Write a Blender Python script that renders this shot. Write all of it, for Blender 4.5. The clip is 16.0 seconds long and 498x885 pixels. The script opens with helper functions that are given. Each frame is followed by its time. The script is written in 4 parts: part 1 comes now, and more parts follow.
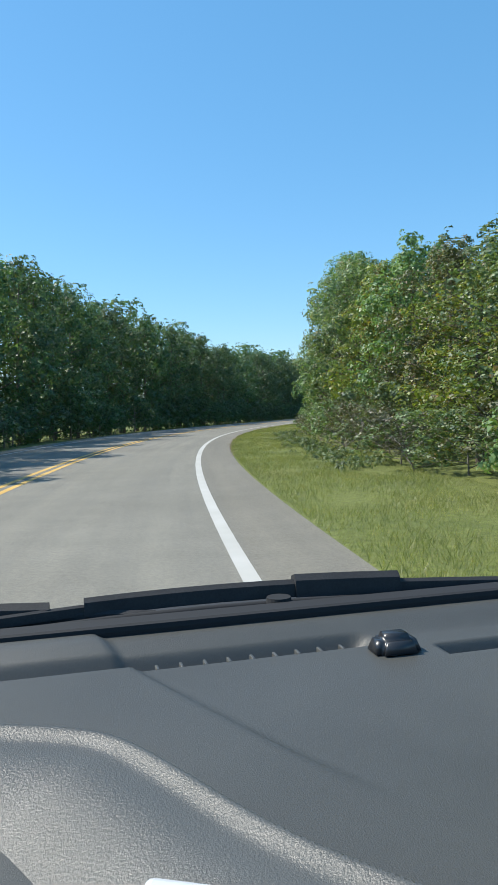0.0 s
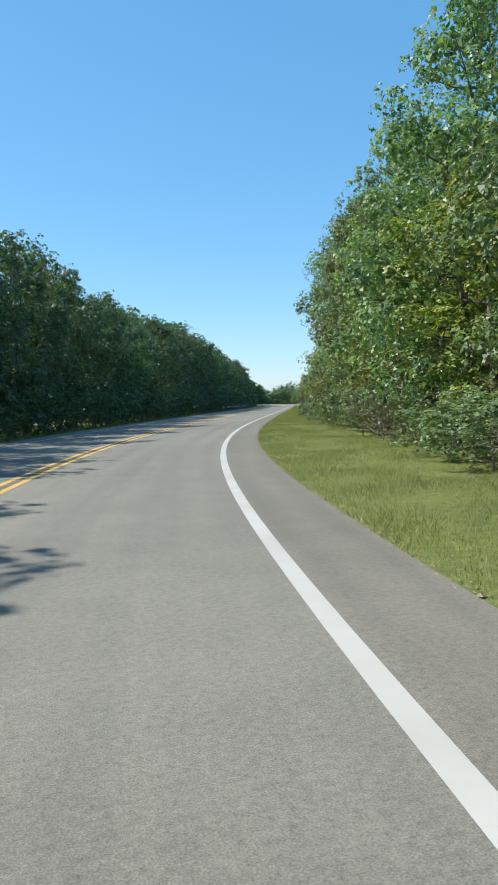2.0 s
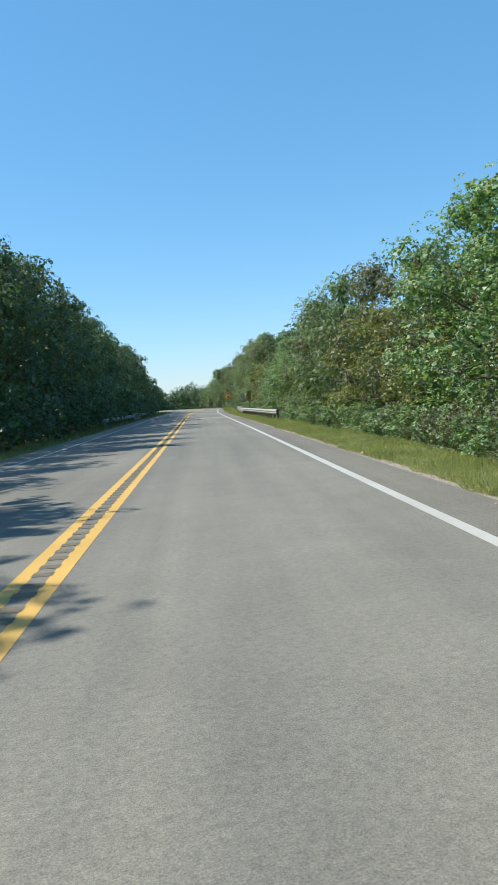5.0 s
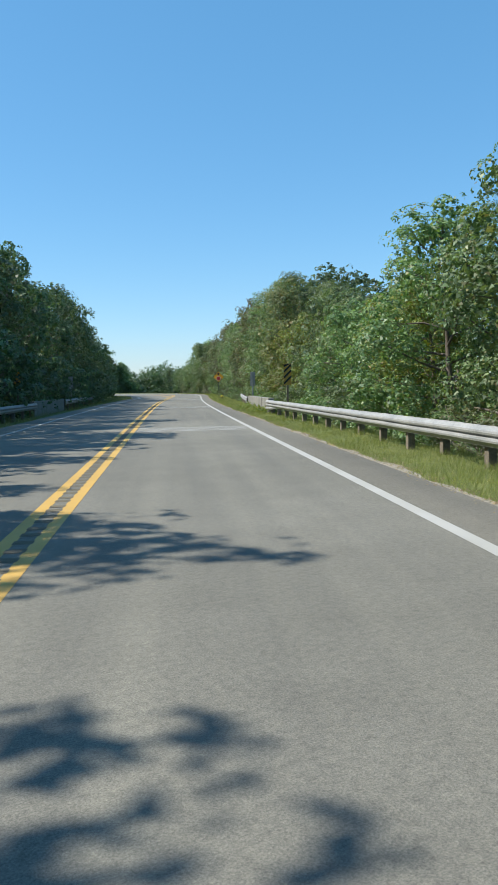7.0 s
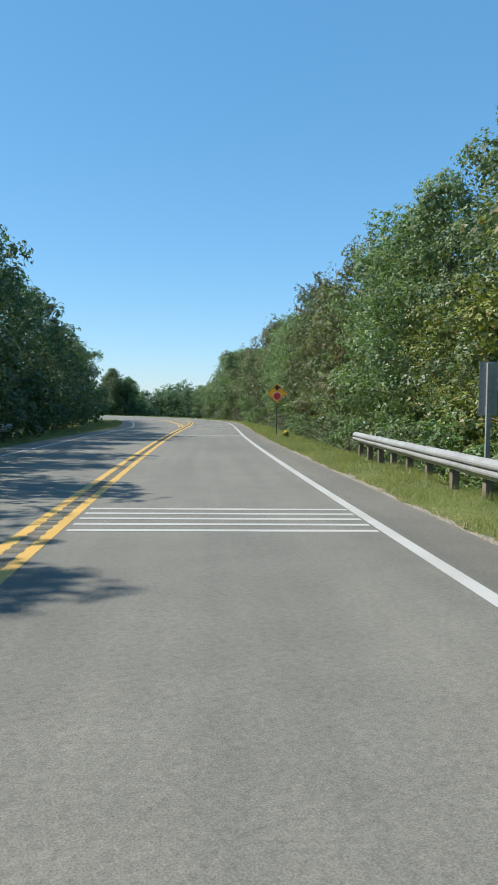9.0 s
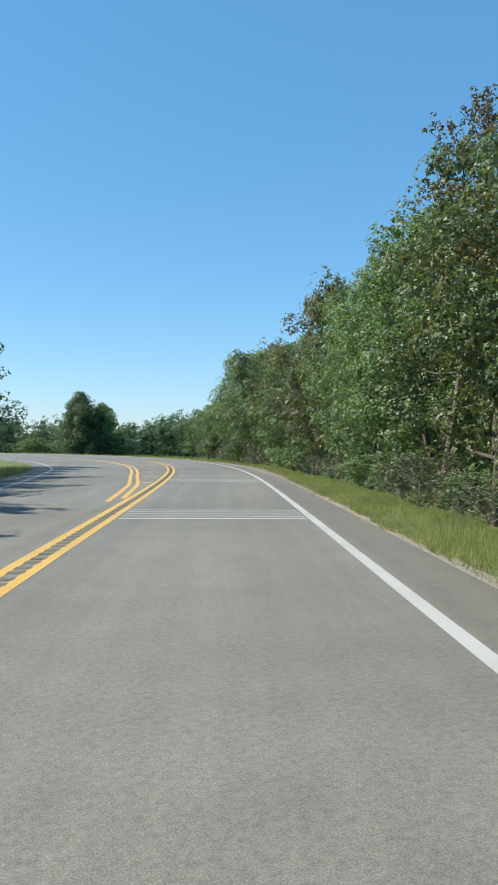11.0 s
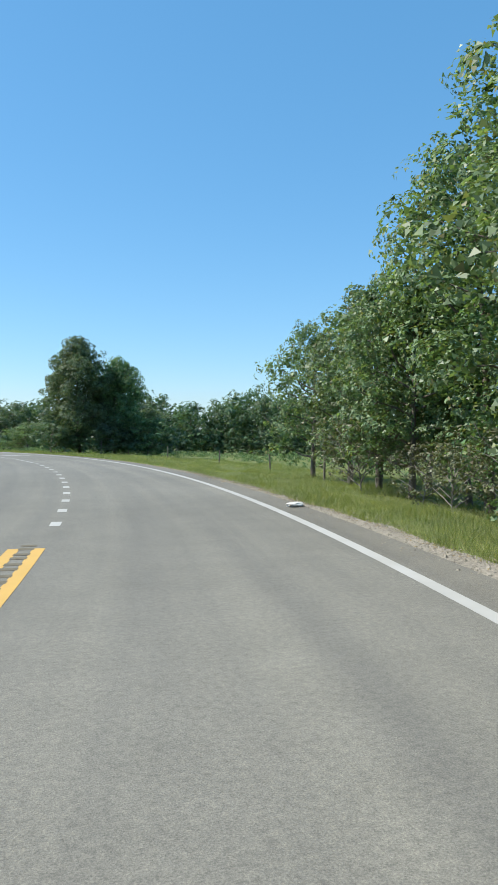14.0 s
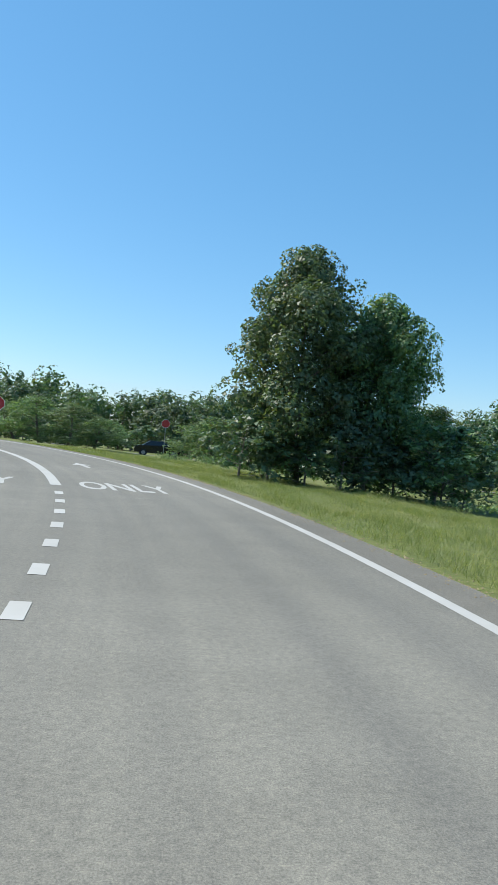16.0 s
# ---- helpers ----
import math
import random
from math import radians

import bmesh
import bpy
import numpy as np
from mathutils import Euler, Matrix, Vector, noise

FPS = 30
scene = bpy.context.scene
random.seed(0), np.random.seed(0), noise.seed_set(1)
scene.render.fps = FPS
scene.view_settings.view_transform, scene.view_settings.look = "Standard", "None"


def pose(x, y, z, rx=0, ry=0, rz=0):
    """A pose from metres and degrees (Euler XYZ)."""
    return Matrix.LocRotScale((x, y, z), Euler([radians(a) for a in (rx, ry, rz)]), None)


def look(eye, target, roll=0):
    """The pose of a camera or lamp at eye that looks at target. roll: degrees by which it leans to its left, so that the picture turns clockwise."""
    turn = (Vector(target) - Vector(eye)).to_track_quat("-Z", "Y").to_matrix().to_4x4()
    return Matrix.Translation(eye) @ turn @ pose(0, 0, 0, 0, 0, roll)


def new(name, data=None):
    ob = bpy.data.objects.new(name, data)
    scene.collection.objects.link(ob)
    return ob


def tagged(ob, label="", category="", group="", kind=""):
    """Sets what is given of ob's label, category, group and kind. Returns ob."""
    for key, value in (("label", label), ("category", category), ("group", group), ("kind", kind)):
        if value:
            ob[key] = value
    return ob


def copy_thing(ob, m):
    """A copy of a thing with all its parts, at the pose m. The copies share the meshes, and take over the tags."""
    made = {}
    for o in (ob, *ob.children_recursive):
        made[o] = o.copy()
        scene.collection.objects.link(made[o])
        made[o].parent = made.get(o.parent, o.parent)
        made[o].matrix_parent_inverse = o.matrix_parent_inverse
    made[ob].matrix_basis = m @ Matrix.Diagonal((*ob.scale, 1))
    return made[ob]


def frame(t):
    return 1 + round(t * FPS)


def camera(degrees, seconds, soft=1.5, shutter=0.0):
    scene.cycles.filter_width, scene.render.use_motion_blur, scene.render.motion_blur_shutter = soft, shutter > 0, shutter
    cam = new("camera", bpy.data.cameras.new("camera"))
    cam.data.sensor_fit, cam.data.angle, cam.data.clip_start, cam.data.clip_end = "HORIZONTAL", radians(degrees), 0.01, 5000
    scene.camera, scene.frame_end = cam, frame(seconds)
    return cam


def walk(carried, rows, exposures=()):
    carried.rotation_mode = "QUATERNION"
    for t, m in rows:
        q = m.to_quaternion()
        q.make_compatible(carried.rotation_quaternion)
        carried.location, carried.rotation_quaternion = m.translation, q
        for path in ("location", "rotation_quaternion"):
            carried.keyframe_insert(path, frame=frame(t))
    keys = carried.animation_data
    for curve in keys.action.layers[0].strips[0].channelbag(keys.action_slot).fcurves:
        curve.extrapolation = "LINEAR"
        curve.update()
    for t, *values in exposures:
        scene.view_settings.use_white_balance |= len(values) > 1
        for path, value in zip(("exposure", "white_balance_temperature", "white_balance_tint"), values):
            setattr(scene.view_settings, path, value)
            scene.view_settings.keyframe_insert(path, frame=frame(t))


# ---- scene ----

# ======== camera and its drive ========
cam = camera(36.7, 16.0, soft=0.8)
EYE = 1.25
# seconds, x, y, heading, pitch, lean
DRIVE = [
    (0.00, -0.637, 7.279, -9.46, -2.30, -1.70),
    (0.50, -0.426, 16.642, -11.61, -2.28, 0.34),
    (1.00, 0.109, 25.992, -14.74, -2.09, -1.56),
    (1.50, 1.302, 35.288, -17.25, -1.64, -2.23),
    (2.00, 2.842, 44.500, -19.57, -3.13, -1.55),
    (2.50, 4.859, 53.583, -21.92, -2.99, -1.27),
    (3.00, 7.313, 62.544, -23.12, -3.11, -0.82),
    (3.50, 10.006, 71.305, -25.18, -2.94, 0.39),
    (4.00, 13.099, 79.922, -26.03, -2.66, -1.02),
    (4.50, 16.731, 88.504, -27.13, -2.95, -4.83),
    (5.00, 20.323, 97.499, -27.75, -3.20, -3.82),
    (5.20, 21.830, 101.134, -27.78, -3.61, -4.38),
    (5.70, 25.958, 110.283, -28.20, -3.73, -3.88),
    (6.20, 30.187, 119.612, -28.88, -3.99, -2.77),
    (6.70, 34.368, 128.860, -29.53, -4.27, -1.60),
    (7.30, 39.126, 139.473, -29.84, -4.43, -0.91),
    (7.50, 40.688, 142.854, -28.55, -4.80, -1.47),
    (8.00, 44.440, 151.211, -27.41, -2.86, 0.58),
    (8.20, 45.969, 154.525, -27.96, -3.35, 0.77),
    (8.70, 49.803, 162.952, -28.23, -2.95, 0.78),
    (9.20, 53.812, 171.490, -28.72, -2.04, 0.81),
    (9.75, 58.288, 180.899, -29.35, -1.01, 0.83),
    (10.30, 62.693, 190.208, -29.96, -0.53, 0.84),
    (10.50, 64.311, 193.538, -29.40, -0.76, 0.83),
    (11.00, 68.269, 201.679, -28.38, 0.26, 0.27),
    (11.50, 72.106, 209.421, -28.20, -0.59, -0.31),
    (12.00, 75.867, 217.220, -28.64, -0.40, 1.91),
    (12.50, 79.573, 225.200, -28.06, -0.06, 1.18),
    (13.00, 83.111, 233.243, -27.86, -0.48, -0.70),
    (13.50, 86.103, 241.432, -26.36, -0.23, 1.43),
    (14.00, 88.854, 249.597, -22.21, -0.65, -0.25),
    (14.50, 91.009, 257.625, -17.00, -0.39, 1.11),
    (15.00, 92.505, 265.479, -12.99, -0.96, 0.35),
    (15.50, 93.111, 273.336, -10.40, -0.05, 3.51),
    (15.80, 93.313, 278.075, -8.62, -0.12, 5.57),
    (16.00, 93.320, 281.229, -7.30, -0.23, 5.10),
]
walk(cam, [(t, pose(x, y, EYE, 90 + pitch, 0, yaw) @ pose(0, 0, 0, 0, 0, lean))
           for t, x, y, yaw, pitch, lean in DRIVE],
     exposures=[(0.0, 0.6), (3.0, 0.6), (5.0, 0.56), (8.0, 0.48), (12.0, 0.5), (13.5, 0.58), (14.5, 0.46), (16.0, 0.44)])

# ======== world and sun ========
SUN_TURN, SUN_HIGH = 66.0, 48.5      # degrees left of +y, and above the horizon
world = bpy.data.worlds.new("sky")
scene.world = world
world.use_nodes = True
wn = world.node_tree
sky = wn.nodes.new("ShaderNodeTexSky")
sky.sky_type = "NISHITA"
sky.sun_disc = False
sky.sun_elevation = radians(SUN_HIGH)
sky.sun_rotation = radians(-SUN_TURN)
sky.air_density, sky.dust_density, sky.ozone_density = 1.0, 0.25, 3.5
deep = wn.nodes.new("ShaderNodeHueSaturation")          # the clear, deep blue of a dry day
deep.inputs["Saturation"].default_value, deep.inputs["Hue"].default_value = 1.12, 0.491
wn.links.new(sky.outputs[0], deep.inputs["Color"])
even = wn.nodes.new("ShaderNodeMix")                     # evens out the pale rim above the horizon
even.data_type = "RGBA"
even.inputs[0].default_value = 0.45
even.inputs[7].default_value = (0.5, 1.95, 3.8, 1)
wn.links.new(deep.outputs[0], even.inputs[6])
wn.links.new(even.outputs[2], wn.nodes["Background"].inputs[0])
wn.nodes["Background"].inputs[1].default_value = 0.142
sun_lamp = bpy.data.lights.new("sun", "SUN")
sun_lamp.energy, sun_lamp.angle, sun_lamp.color = 5.0, radians(0.53), (1.0, 0.95, 0.85)
sun = new("sun", sun_lamp)
to_sun = Vector((-math.sin(radians(SUN_TURN)) * math.cos(radians(SUN_HIGH)),
                 math.cos(radians(SUN_TURN)) * math.cos(radians(SUN_HIGH)), math.sin(radians(SUN_HIGH))))
sun.matrix_world = look(to_sun * 300, (0, 0, 0))

# ======== materials ========
def mat(name, color=(0.5, 0.5, 0.5), rough=0.7, metal=0.0):
    m = bpy.data.materials.new(name)
    m.use_nodes = True
    b = m.node_tree.nodes["Principled BSDF"]
    b.inputs["Base Color"].default_value = (*color, 1)
    b.inputs["Roughness"].default_value = rough
    b.inputs["Metallic"].default_value = metal
    return m


def noise_node(nt, scale, detail=4, rough=0.6, stretch=None):
    tc = nt.nodes.new("ShaderNodeTexCoord")
    n = nt.nodes.new("ShaderNodeTexNoise")
    n.inputs["Scale"].default_value, n.inputs["Detail"].default_value, n.inputs["Roughness"].default_value = scale, detail, rough
    if stretch:
        mp = nt.nodes.new("ShaderNodeMapping")
        mp.inputs["Scale"].default_value = stretch
        nt.links.new(tc.outputs["Object"], mp.inputs["Vector"])
        nt.links.new(mp.outputs[0], n.inputs["Vector"])
    else:
        nt.links.new(tc.outputs["Object"], n.inputs["Vector"])
    return n


def ramp(nt, src, stops):
    r = nt.nodes.new("ShaderNodeValToRGB")
    e = r.color_ramp.elements
    while len(e) < len(stops):
        e.new(0.5)
    for k, (p, c) in enumerate(stops):
        e[k].position, e[k].color = p, (*c, 1)
    nt.links.new(src, r.inputs[0])
    return r


def mix(nt, fac, a, b, kind="MIX"):
    m = nt.nodes.new("ShaderNodeMix")
    m.data_type, m.blend_type = "RGBA", kind
    for val, sock in ((fac, m.inputs[0]), (a, m.inputs[6]), (b, m.inputs[7])):
        if isinstance(val, (int, float)):
            sock.default_value = val
        elif isinstance(val, tuple):
            sock.default_value = (*val, 1)
        else:
            nt.links.new(val, sock)
    return m.outputs[2]


def bump(nt, src, strength, dist=0.02):
    b = nt.nodes.new("ShaderNodeBump")
    b.inputs["Strength"].default_value, b.inputs["Distance"].default_value = strength, dist
    nt.links.new(src, b.inputs["Height"])
    nt.links.new(b.outputs[0], nt.nodes["Principled BSDF"].inputs["Normal"])


def worn(name, low, high, scale, rough=0.8, metal=0.0, grain=0, grain_mix=0.3, relief=0.0, dist=0.01, stretch=None):
    """A surface whose colour wanders between two tones, with a fine grain and relief on top."""
    m = mat(name, low, rough, metal)
    nt = m.node_tree
    b = nt.nodes["Principled BSDF"]
    n = noise_node(nt, scale, 5, 0.65, stretch)
    c = ramp(nt, n.outputs[0], [(0.32, low), (0.68, high)]).outputs[0]
    if grain:
        g = noise_node(nt, grain, 3, 0.7)
        dark = tuple(v * 0.45 for v in low)
        lite = tuple(min(1, v * 1.5) for v in high)
        gr = ramp(nt, g.outputs[0], [(0.3, dark), (0.7, lite)]).outputs[0]
        c = mix(nt, grain_mix, c, gr)
        if relief:
            bump(nt, g.outputs[0], relief, dist)
    elif relief:
        bump(nt, n.outputs[0], relief, dist)
    nt.links.new(c, b.inputs["Base Color"])
    return m


def leaf_mat(name, tones, autumn, share=0.06, glow=0.35):
    """Leaves: each one takes a tone of its own, the tree a shift of its own; light also passes through."""
    m = mat(name, tones[0], 0.48)
    nt = m.node_tree
    b = nt.nodes["Principled BSDF"]
    b.inputs["Specular IOR Level"].default_value = 0.5
    geo = nt.nodes.new("ShaderNodeNewGeometry")
    k = len(tones)
    c = ramp(nt, geo.outputs["Random Per Island"],
             [((j + 0.5) / k * (1 - share), t) for j, t in enumerate(tones)] + [(1 - share * 0.6, autumn)]).outputs[0]
    info = nt.nodes.new("ShaderNodeObjectInfo")
    hs = nt.nodes.new("ShaderNodeHueSaturation")
    for sock, lo, hi in (("Hue", 0.492, 0.517), ("Value", 0.82, 1.22), ("Saturation", 0.86, 1.04)):
        mr = nt.nodes.new("ShaderNodeMapRange")
        mr.inputs[3].default_value, mr.inputs[4].default_value = lo, hi
        nt.links.new(info.outputs["Random"], mr.inputs[0])
        nt.links.new(mr.outputs[0], hs.inputs[sock])
    n = noise_node(nt, 0.7, 3)
    patch = ramp(nt, n.outputs[0], [(0.35, (0.68, 0.76, 0.8)), (0.65, (1.08, 1.1, 0.95))]).outputs[0]
    c = mix(nt, 0.8, c, patch, "MULTIPLY")
    tuft = ramp(nt, noise_node(nt, 3.2, 2).outputs[0], [(0.36, (0.7, 0.74, 0.72)), (0.64, (1.2, 1.16, 1.05))]).outputs[0]
    nt.links.new(mix(nt, 0.8, c, tuft, "MULTIPLY"), hs.inputs["Color"])
    nt.links.new(hs.outputs[0], b.inputs["Base Color"])
    tr = nt.nodes.new("ShaderNodeBsdfTranslucent")
    lite = mix(nt, 1.0, hs.outputs[0], (1.3, 1.35, 0.55), "MULTIPLY")
    nt.links.new(lite, tr.inputs[0])
    ms = nt.nodes.new("ShaderNodeMixShader")
    ms.inputs[0].default_value = glow
    nt.links.new(b.outputs[0], ms.inputs[1])
    nt.links.new(tr.outputs[0], ms.inputs[2])
    nt.links.new(ms.outputs[0], nt.nodes["Material Output"].inputs[0])
    return m


M_LEAF = leaf_mat("broad_leaf", [(0.097, 0.162, 0.077), (0.16, 0.242, 0.118), (0.244, 0.33, 0.172)], (0.22, 0.2, 0.085), 0.03, 0.36)
# Leaf colour with shade put in: left and inner woods; distant wood shares it.
M_LEAF_SHADE = leaf_mat("shade_dark_leaf", [(0.06, 0.117, 0.068), (0.092, 0.158, 0.087), (0.135, 0.203, 0.113)], (0.13, 0.13, 0.055), 0.04, 0.36)
M_LEAF_LONE = leaf_mat("glossy_leaf", [(0.078, 0.14, 0.076), (0.123, 0.198, 0.101), (0.19, 0.274, 0.14)], (0.15, 0.15, 0.06), 0.03, 0.36)
M_LEAF_LIME = leaf_mat("vine_leaf", [(0.135, 0.185, 0.044), (0.204, 0.244, 0.057), (0.277, 0.294, 0.072)], (0.24, 0.15, 0.05), 0.08, 0.36)
M_LEAF_OLIVE = leaf_mat("olive_leaf", [(0.098, 0.122, 0.062), (0.148, 0.168, 0.084), (0.205, 0.212, 0.108)], (0.22, 0.15, 0.08), 0.1, 0.34)
M_LEAF_RUST = leaf_mat("turning_leaf", [(0.085, 0.1, 0.05), (0.12, 0.11, 0.06), (0.17, 0.12, 0.07)], (0.22, 0.11, 0.06), 0.25)
M_LEAF_DRY = leaf_mat("brush_leaf", [(0.085, 0.1, 0.05), (0.115, 0.12, 0.068), (0.15, 0.145, 0.09)], (0.18, 0.15, 0.1), 0.2, 0.25)
M_BARK = worn("bark", (0.075, 0.06, 0.048), (0.17, 0.145, 0.12), 6, 0.9, grain=40, relief=0.6, dist=0.02, stretch=(1, 1, 0.2))
M_TWIG = worn("grey_twig", (0.13, 0.115, 0.1), (0.26, 0.235, 0.21), 5, 0.9)
M_GRASS = leaf_mat("grass_blade", [(0.14, 0.163, 0.05), (0.185, 0.2, 0.064), (0.23, 0.232, 0.084)], (0.32, 0.28, 0.14), 0.1, 0.35)
M_SIGN_METAL = worn("galvanised_steel", (0.23, 0.24, 0.24), (0.37, 0.37, 0.36), 1.5, 0.65, 0.3, grain=25, grain_mix=0.25)
M_POST_WOOD = worn("treated_timber", (0.1, 0.085, 0.065), (0.2, 0.17, 0.13), 5, 0.9, grain=30, relief=0.4)
M_POST_STEEL = worn("dark_steel_post", (0.05, 0.055, 0.05), (0.1, 0.1, 0.09), 4, 0.7, 0.3)
M_CONCRETE = worn("weathered_concrete", (0.085, 0.085, 0.072), (0.27, 0.265, 0.235), 2.2, 0.9, grain=18, grain_mix=0.4, relief=0.5, dist=0.02, stretch=(1, 1, 0.22))
M_YELLOW_SIGN = mat("yellow_sheeting", (0.75, 0.36, 0.02), 0.4)
# Sign yellow dimmed in its colour, for marker boards turned from the sun.
M_SHADE_YELLOW = worn("shade_dimmed_yellow_sheeting", (0.4, 0.23, 0.035), (0.52, 0.3, 0.05), 5, 0.5)
M_RED_SIGN = mat("red_sheeting", (0.45, 0.03, 0.03), 0.4)
M_BLACK_SIGN = mat("black_sheeting", (0.012, 0.012, 0.012), 0.4)
M_WHITE_SIGN = mat("white_sheeting", (0.75, 0.75, 0.72), 0.4)
M_LITTER = worn("dry_litter", (0.17, 0.125, 0.07), (0.36, 0.29, 0.17), 9, 0.9)
M_GRAVEL = worn("pale_gravel", (0.15, 0.132, 0.105), (0.33, 0.295, 0.235), 2.2, 0.95, grain=26, grain_mix=0.5, relief=0.8, dist=0.03)


def asphalt_mat():
    """Worn asphalt: the strip outside the edge line is less polished, wheels have drawn faint bands along the lane."""
    m = mat("worn_asphalt", (0.2, 0.195, 0.18), 0.85)
    nt = m.node_tree
    b = nt.nodes["Principled BSDF"]
    uv = nt.nodes.new("ShaderNodeUVMap")
    uv.uv_map = "road"
    big = noise_node(nt, 0.12, 4)
    base = ramp(nt, big.outputs[0], [(0.35, (0.148, 0.143, 0.121)), (0.65, (0.184, 0.178, 0.152))]).outputs[0]
    mid = noise_node(nt, 1.7, 5, 0.7)
    c = mix(nt, 1.0, base, ramp(nt, mid.outputs[0], [(0.3, (0.9, 0.9, 0.9)), (0.7, (1.07, 1.07, 1.07))]).outputs[0], "MULTIPLY")
    streak = nt.nodes.new("ShaderNodeTexNoise")
    mp = nt.nodes.new("ShaderNodeMapping")
    mp.inputs["Scale"].default_value = (2.2, 0.05, 1)
    nt.links.new(uv.outputs[0], mp.inputs["Vector"])
    nt.links.new(mp.outputs[0], streak.inputs["Vector"])
    streak.inputs["Scale"].default_value, streak.inputs["Detail"].default_value = 1.0, 4
    c = mix(nt, 1.0, c, ramp(nt, streak.outputs[0], [(0.32, (0.86, 0.86, 0.87)), (0.68, (1.08, 1.07, 1.05))]).outputs[0], "MULTIPLY")
    sep = nt.nodes.new("ShaderNodeSeparateXYZ")
    nt.links.new(uv.outputs[0], sep.inputs[0])
    wob = nt.nodes.new("ShaderNodeMath")
    wob.operation = "MULTIPLY_ADD"
    wob.inputs[1].default_value = 0.12
    nt.links.new(mid.outputs[0], wob.inputs[0])
    nt.links.new(sep.outputs[0], wob.inputs[2])
    rim = nt.nodes.new("ShaderNodeMapRange")
    rim.inputs[1].default_value, rim.inputs[2].default_value = -0.12, 0.12
    nt.links.new(wob.outputs[0], rim.inputs[0])
    c = mix(nt, 1.0, c, ramp(nt, rim.outputs[0], [(0.0, (0.88, 0.86, 0.84)), (1.0, (1, 1, 1))]).outputs[0], "MULTIPLY")
    coarse = noise_node(nt, 24, 4, 0.8)
    c = mix(nt, 1.0, c, ramp(nt, coarse.outputs[0], [(0.3, (0.72, 0.72, 0.72)), (0.5, (1, 1, 1)), (0.7, (1.25, 1.24, 1.2))]).outputs[0], "MULTIPLY")
    fine = noise_node(nt, 110, 3, 0.75)
    stone = ramp(nt, fine.outputs[0], [(0.28, (0.45, 0.45, 0.45)), (0.5, (1, 1, 1)), (0.72, (1.6, 1.58, 1.52))]).outputs[0]
    c = mix(nt, 0.8, c, stone, "MULTIPLY")
    nt.links.new(c, b.inputs["Base Color"])
    bump(nt, fine.outputs[0], 0.4, 0.006)
    return m


def paint_mat(name, color, wear=0.38):
    m = mat(name, color, 0.65)
    nt = m.node_tree
    b = nt.nodes["Principled BSDF"]
    a = noise_node(nt, 9, 6, 0.75)
    c = ramp(nt, a.outputs[0], [(wear - 0.09, (0.21, 0.2, 0.18)), (wear, color)]).outputs[0]
    d = noise_node(nt, 0.8, 4)
    dirt = ramp(nt, d.outputs[0], [(0.3, (0.82, 0.81, 0.78)), (0.7, (1, 1, 1))]).outputs[0]
    nt.links.new(mix(nt, 1.0, c, dirt, "MULTIPLY"), b.inputs["Base Color"])
    return m


def ground_mat():
    m = mat("verge_grass", (0.1, 0.13, 0.03), 0.95)
    nt = m.node_tree
    b = nt.nodes["Principled BSDF"]
    big = noise_node(nt, 0.25, 5)
    c = ramp(nt, big.outputs[0], [(0.3, (0.1, 0.13, 0.03)), (0.55, (0.135, 0.158, 0.038)), (0.75, (0.175, 0.175, 0.05))]).outputs[0]
    mid = noise_node(nt, 7, 5, 0.75)
    tuft = ramp(nt, mid.outputs[0], [(0.3, (0.55, 0.6, 0.55)), (0.7, (1.35, 1.3, 1.2))]).outputs[0]
    c = mix(nt, 1.0, c, tuft, "MULTIPLY")
    fine = noise_node(nt, 60, 3, 0.7)
    c = mix(nt, 0.5, c, ramp(nt, fine.outputs[0], [(0.3, (0.5, 0.5, 0.5)), (0.7, (1.5, 1.5, 1.4))]).outputs[0], "MULTIPLY")
    nt.links.new(c, b.inputs["Base Color"])
    bump(nt, mid.outputs[0], 0.8, 0.08)
    return m


M_ASPHALT = asphalt_mat()
M_GROUND = ground_mat()
M_WHITE = paint_mat("white_road_paint", (0.44, 0.435, 0.41), 0.33)
M_YELLOW = paint_mat("yellow_road_paint", (0.58, 0.36, 0.085), 0.34)
M_GROOVE = worn("milled_groove", (0.095, 0.085, 0.06), (0.16, 0.14, 0.095), 14, 0.95)

# ======== the road's line ========
# bend of the right edge line, in thousandths per metre, every 8 m from -8 m
BEND = [-2.90, -3.38, -3.87, -4.37, -4.98, -5.68, -6.36, -6.58, -6.04, -4.68, -2.94, -1.48, -0.66, -0.31, -0.08, 0.07, 0.15, 0.20, 0.20, 0.11, -0.11, -0.32, -0.39, -0.47, -0.64, -0.89, -1.06, -0.93, -0.31, 0.72, 2.19, 4.19, 6.35, 7.94, 8.49, 8.31, 8.23, 9.00, 10.46, 11.84, 12.90, 13.61, 14.02, 14.16, 14.07, 13.79, 13.35, 12.78, 12.10, 11.33, 10.49, 9.59, 8.66, 7.69, 6.71, 5.71, 4.71, 3.70, 2.69, 1.67, 0.66, -0.35]
STEP = 0.5
S_AXIS = np.arange(-8.0, 480.0, STEP)
_th = np.cumsum(np.interp(S_AXIS, -8 + 8.0 * np.arange(len(BEND)), np.array(BEND) * 1e-3)) * STEP
_px, _py = np.cumsum(-np.sin(_th)) * STEP, np.cumsum(np.cos(_th)) * STEP
_back = np.arange(-60, 0) * 1.0          # the road goes on behind the start
S_ALL = np.concatenate([-8 + _back, S_AXIS])
TH = np.concatenate([np.full(60, _th[0]), _th])
PX = np.concatenate([_px[0] - np.sin(_th[0]) * _back, _px])
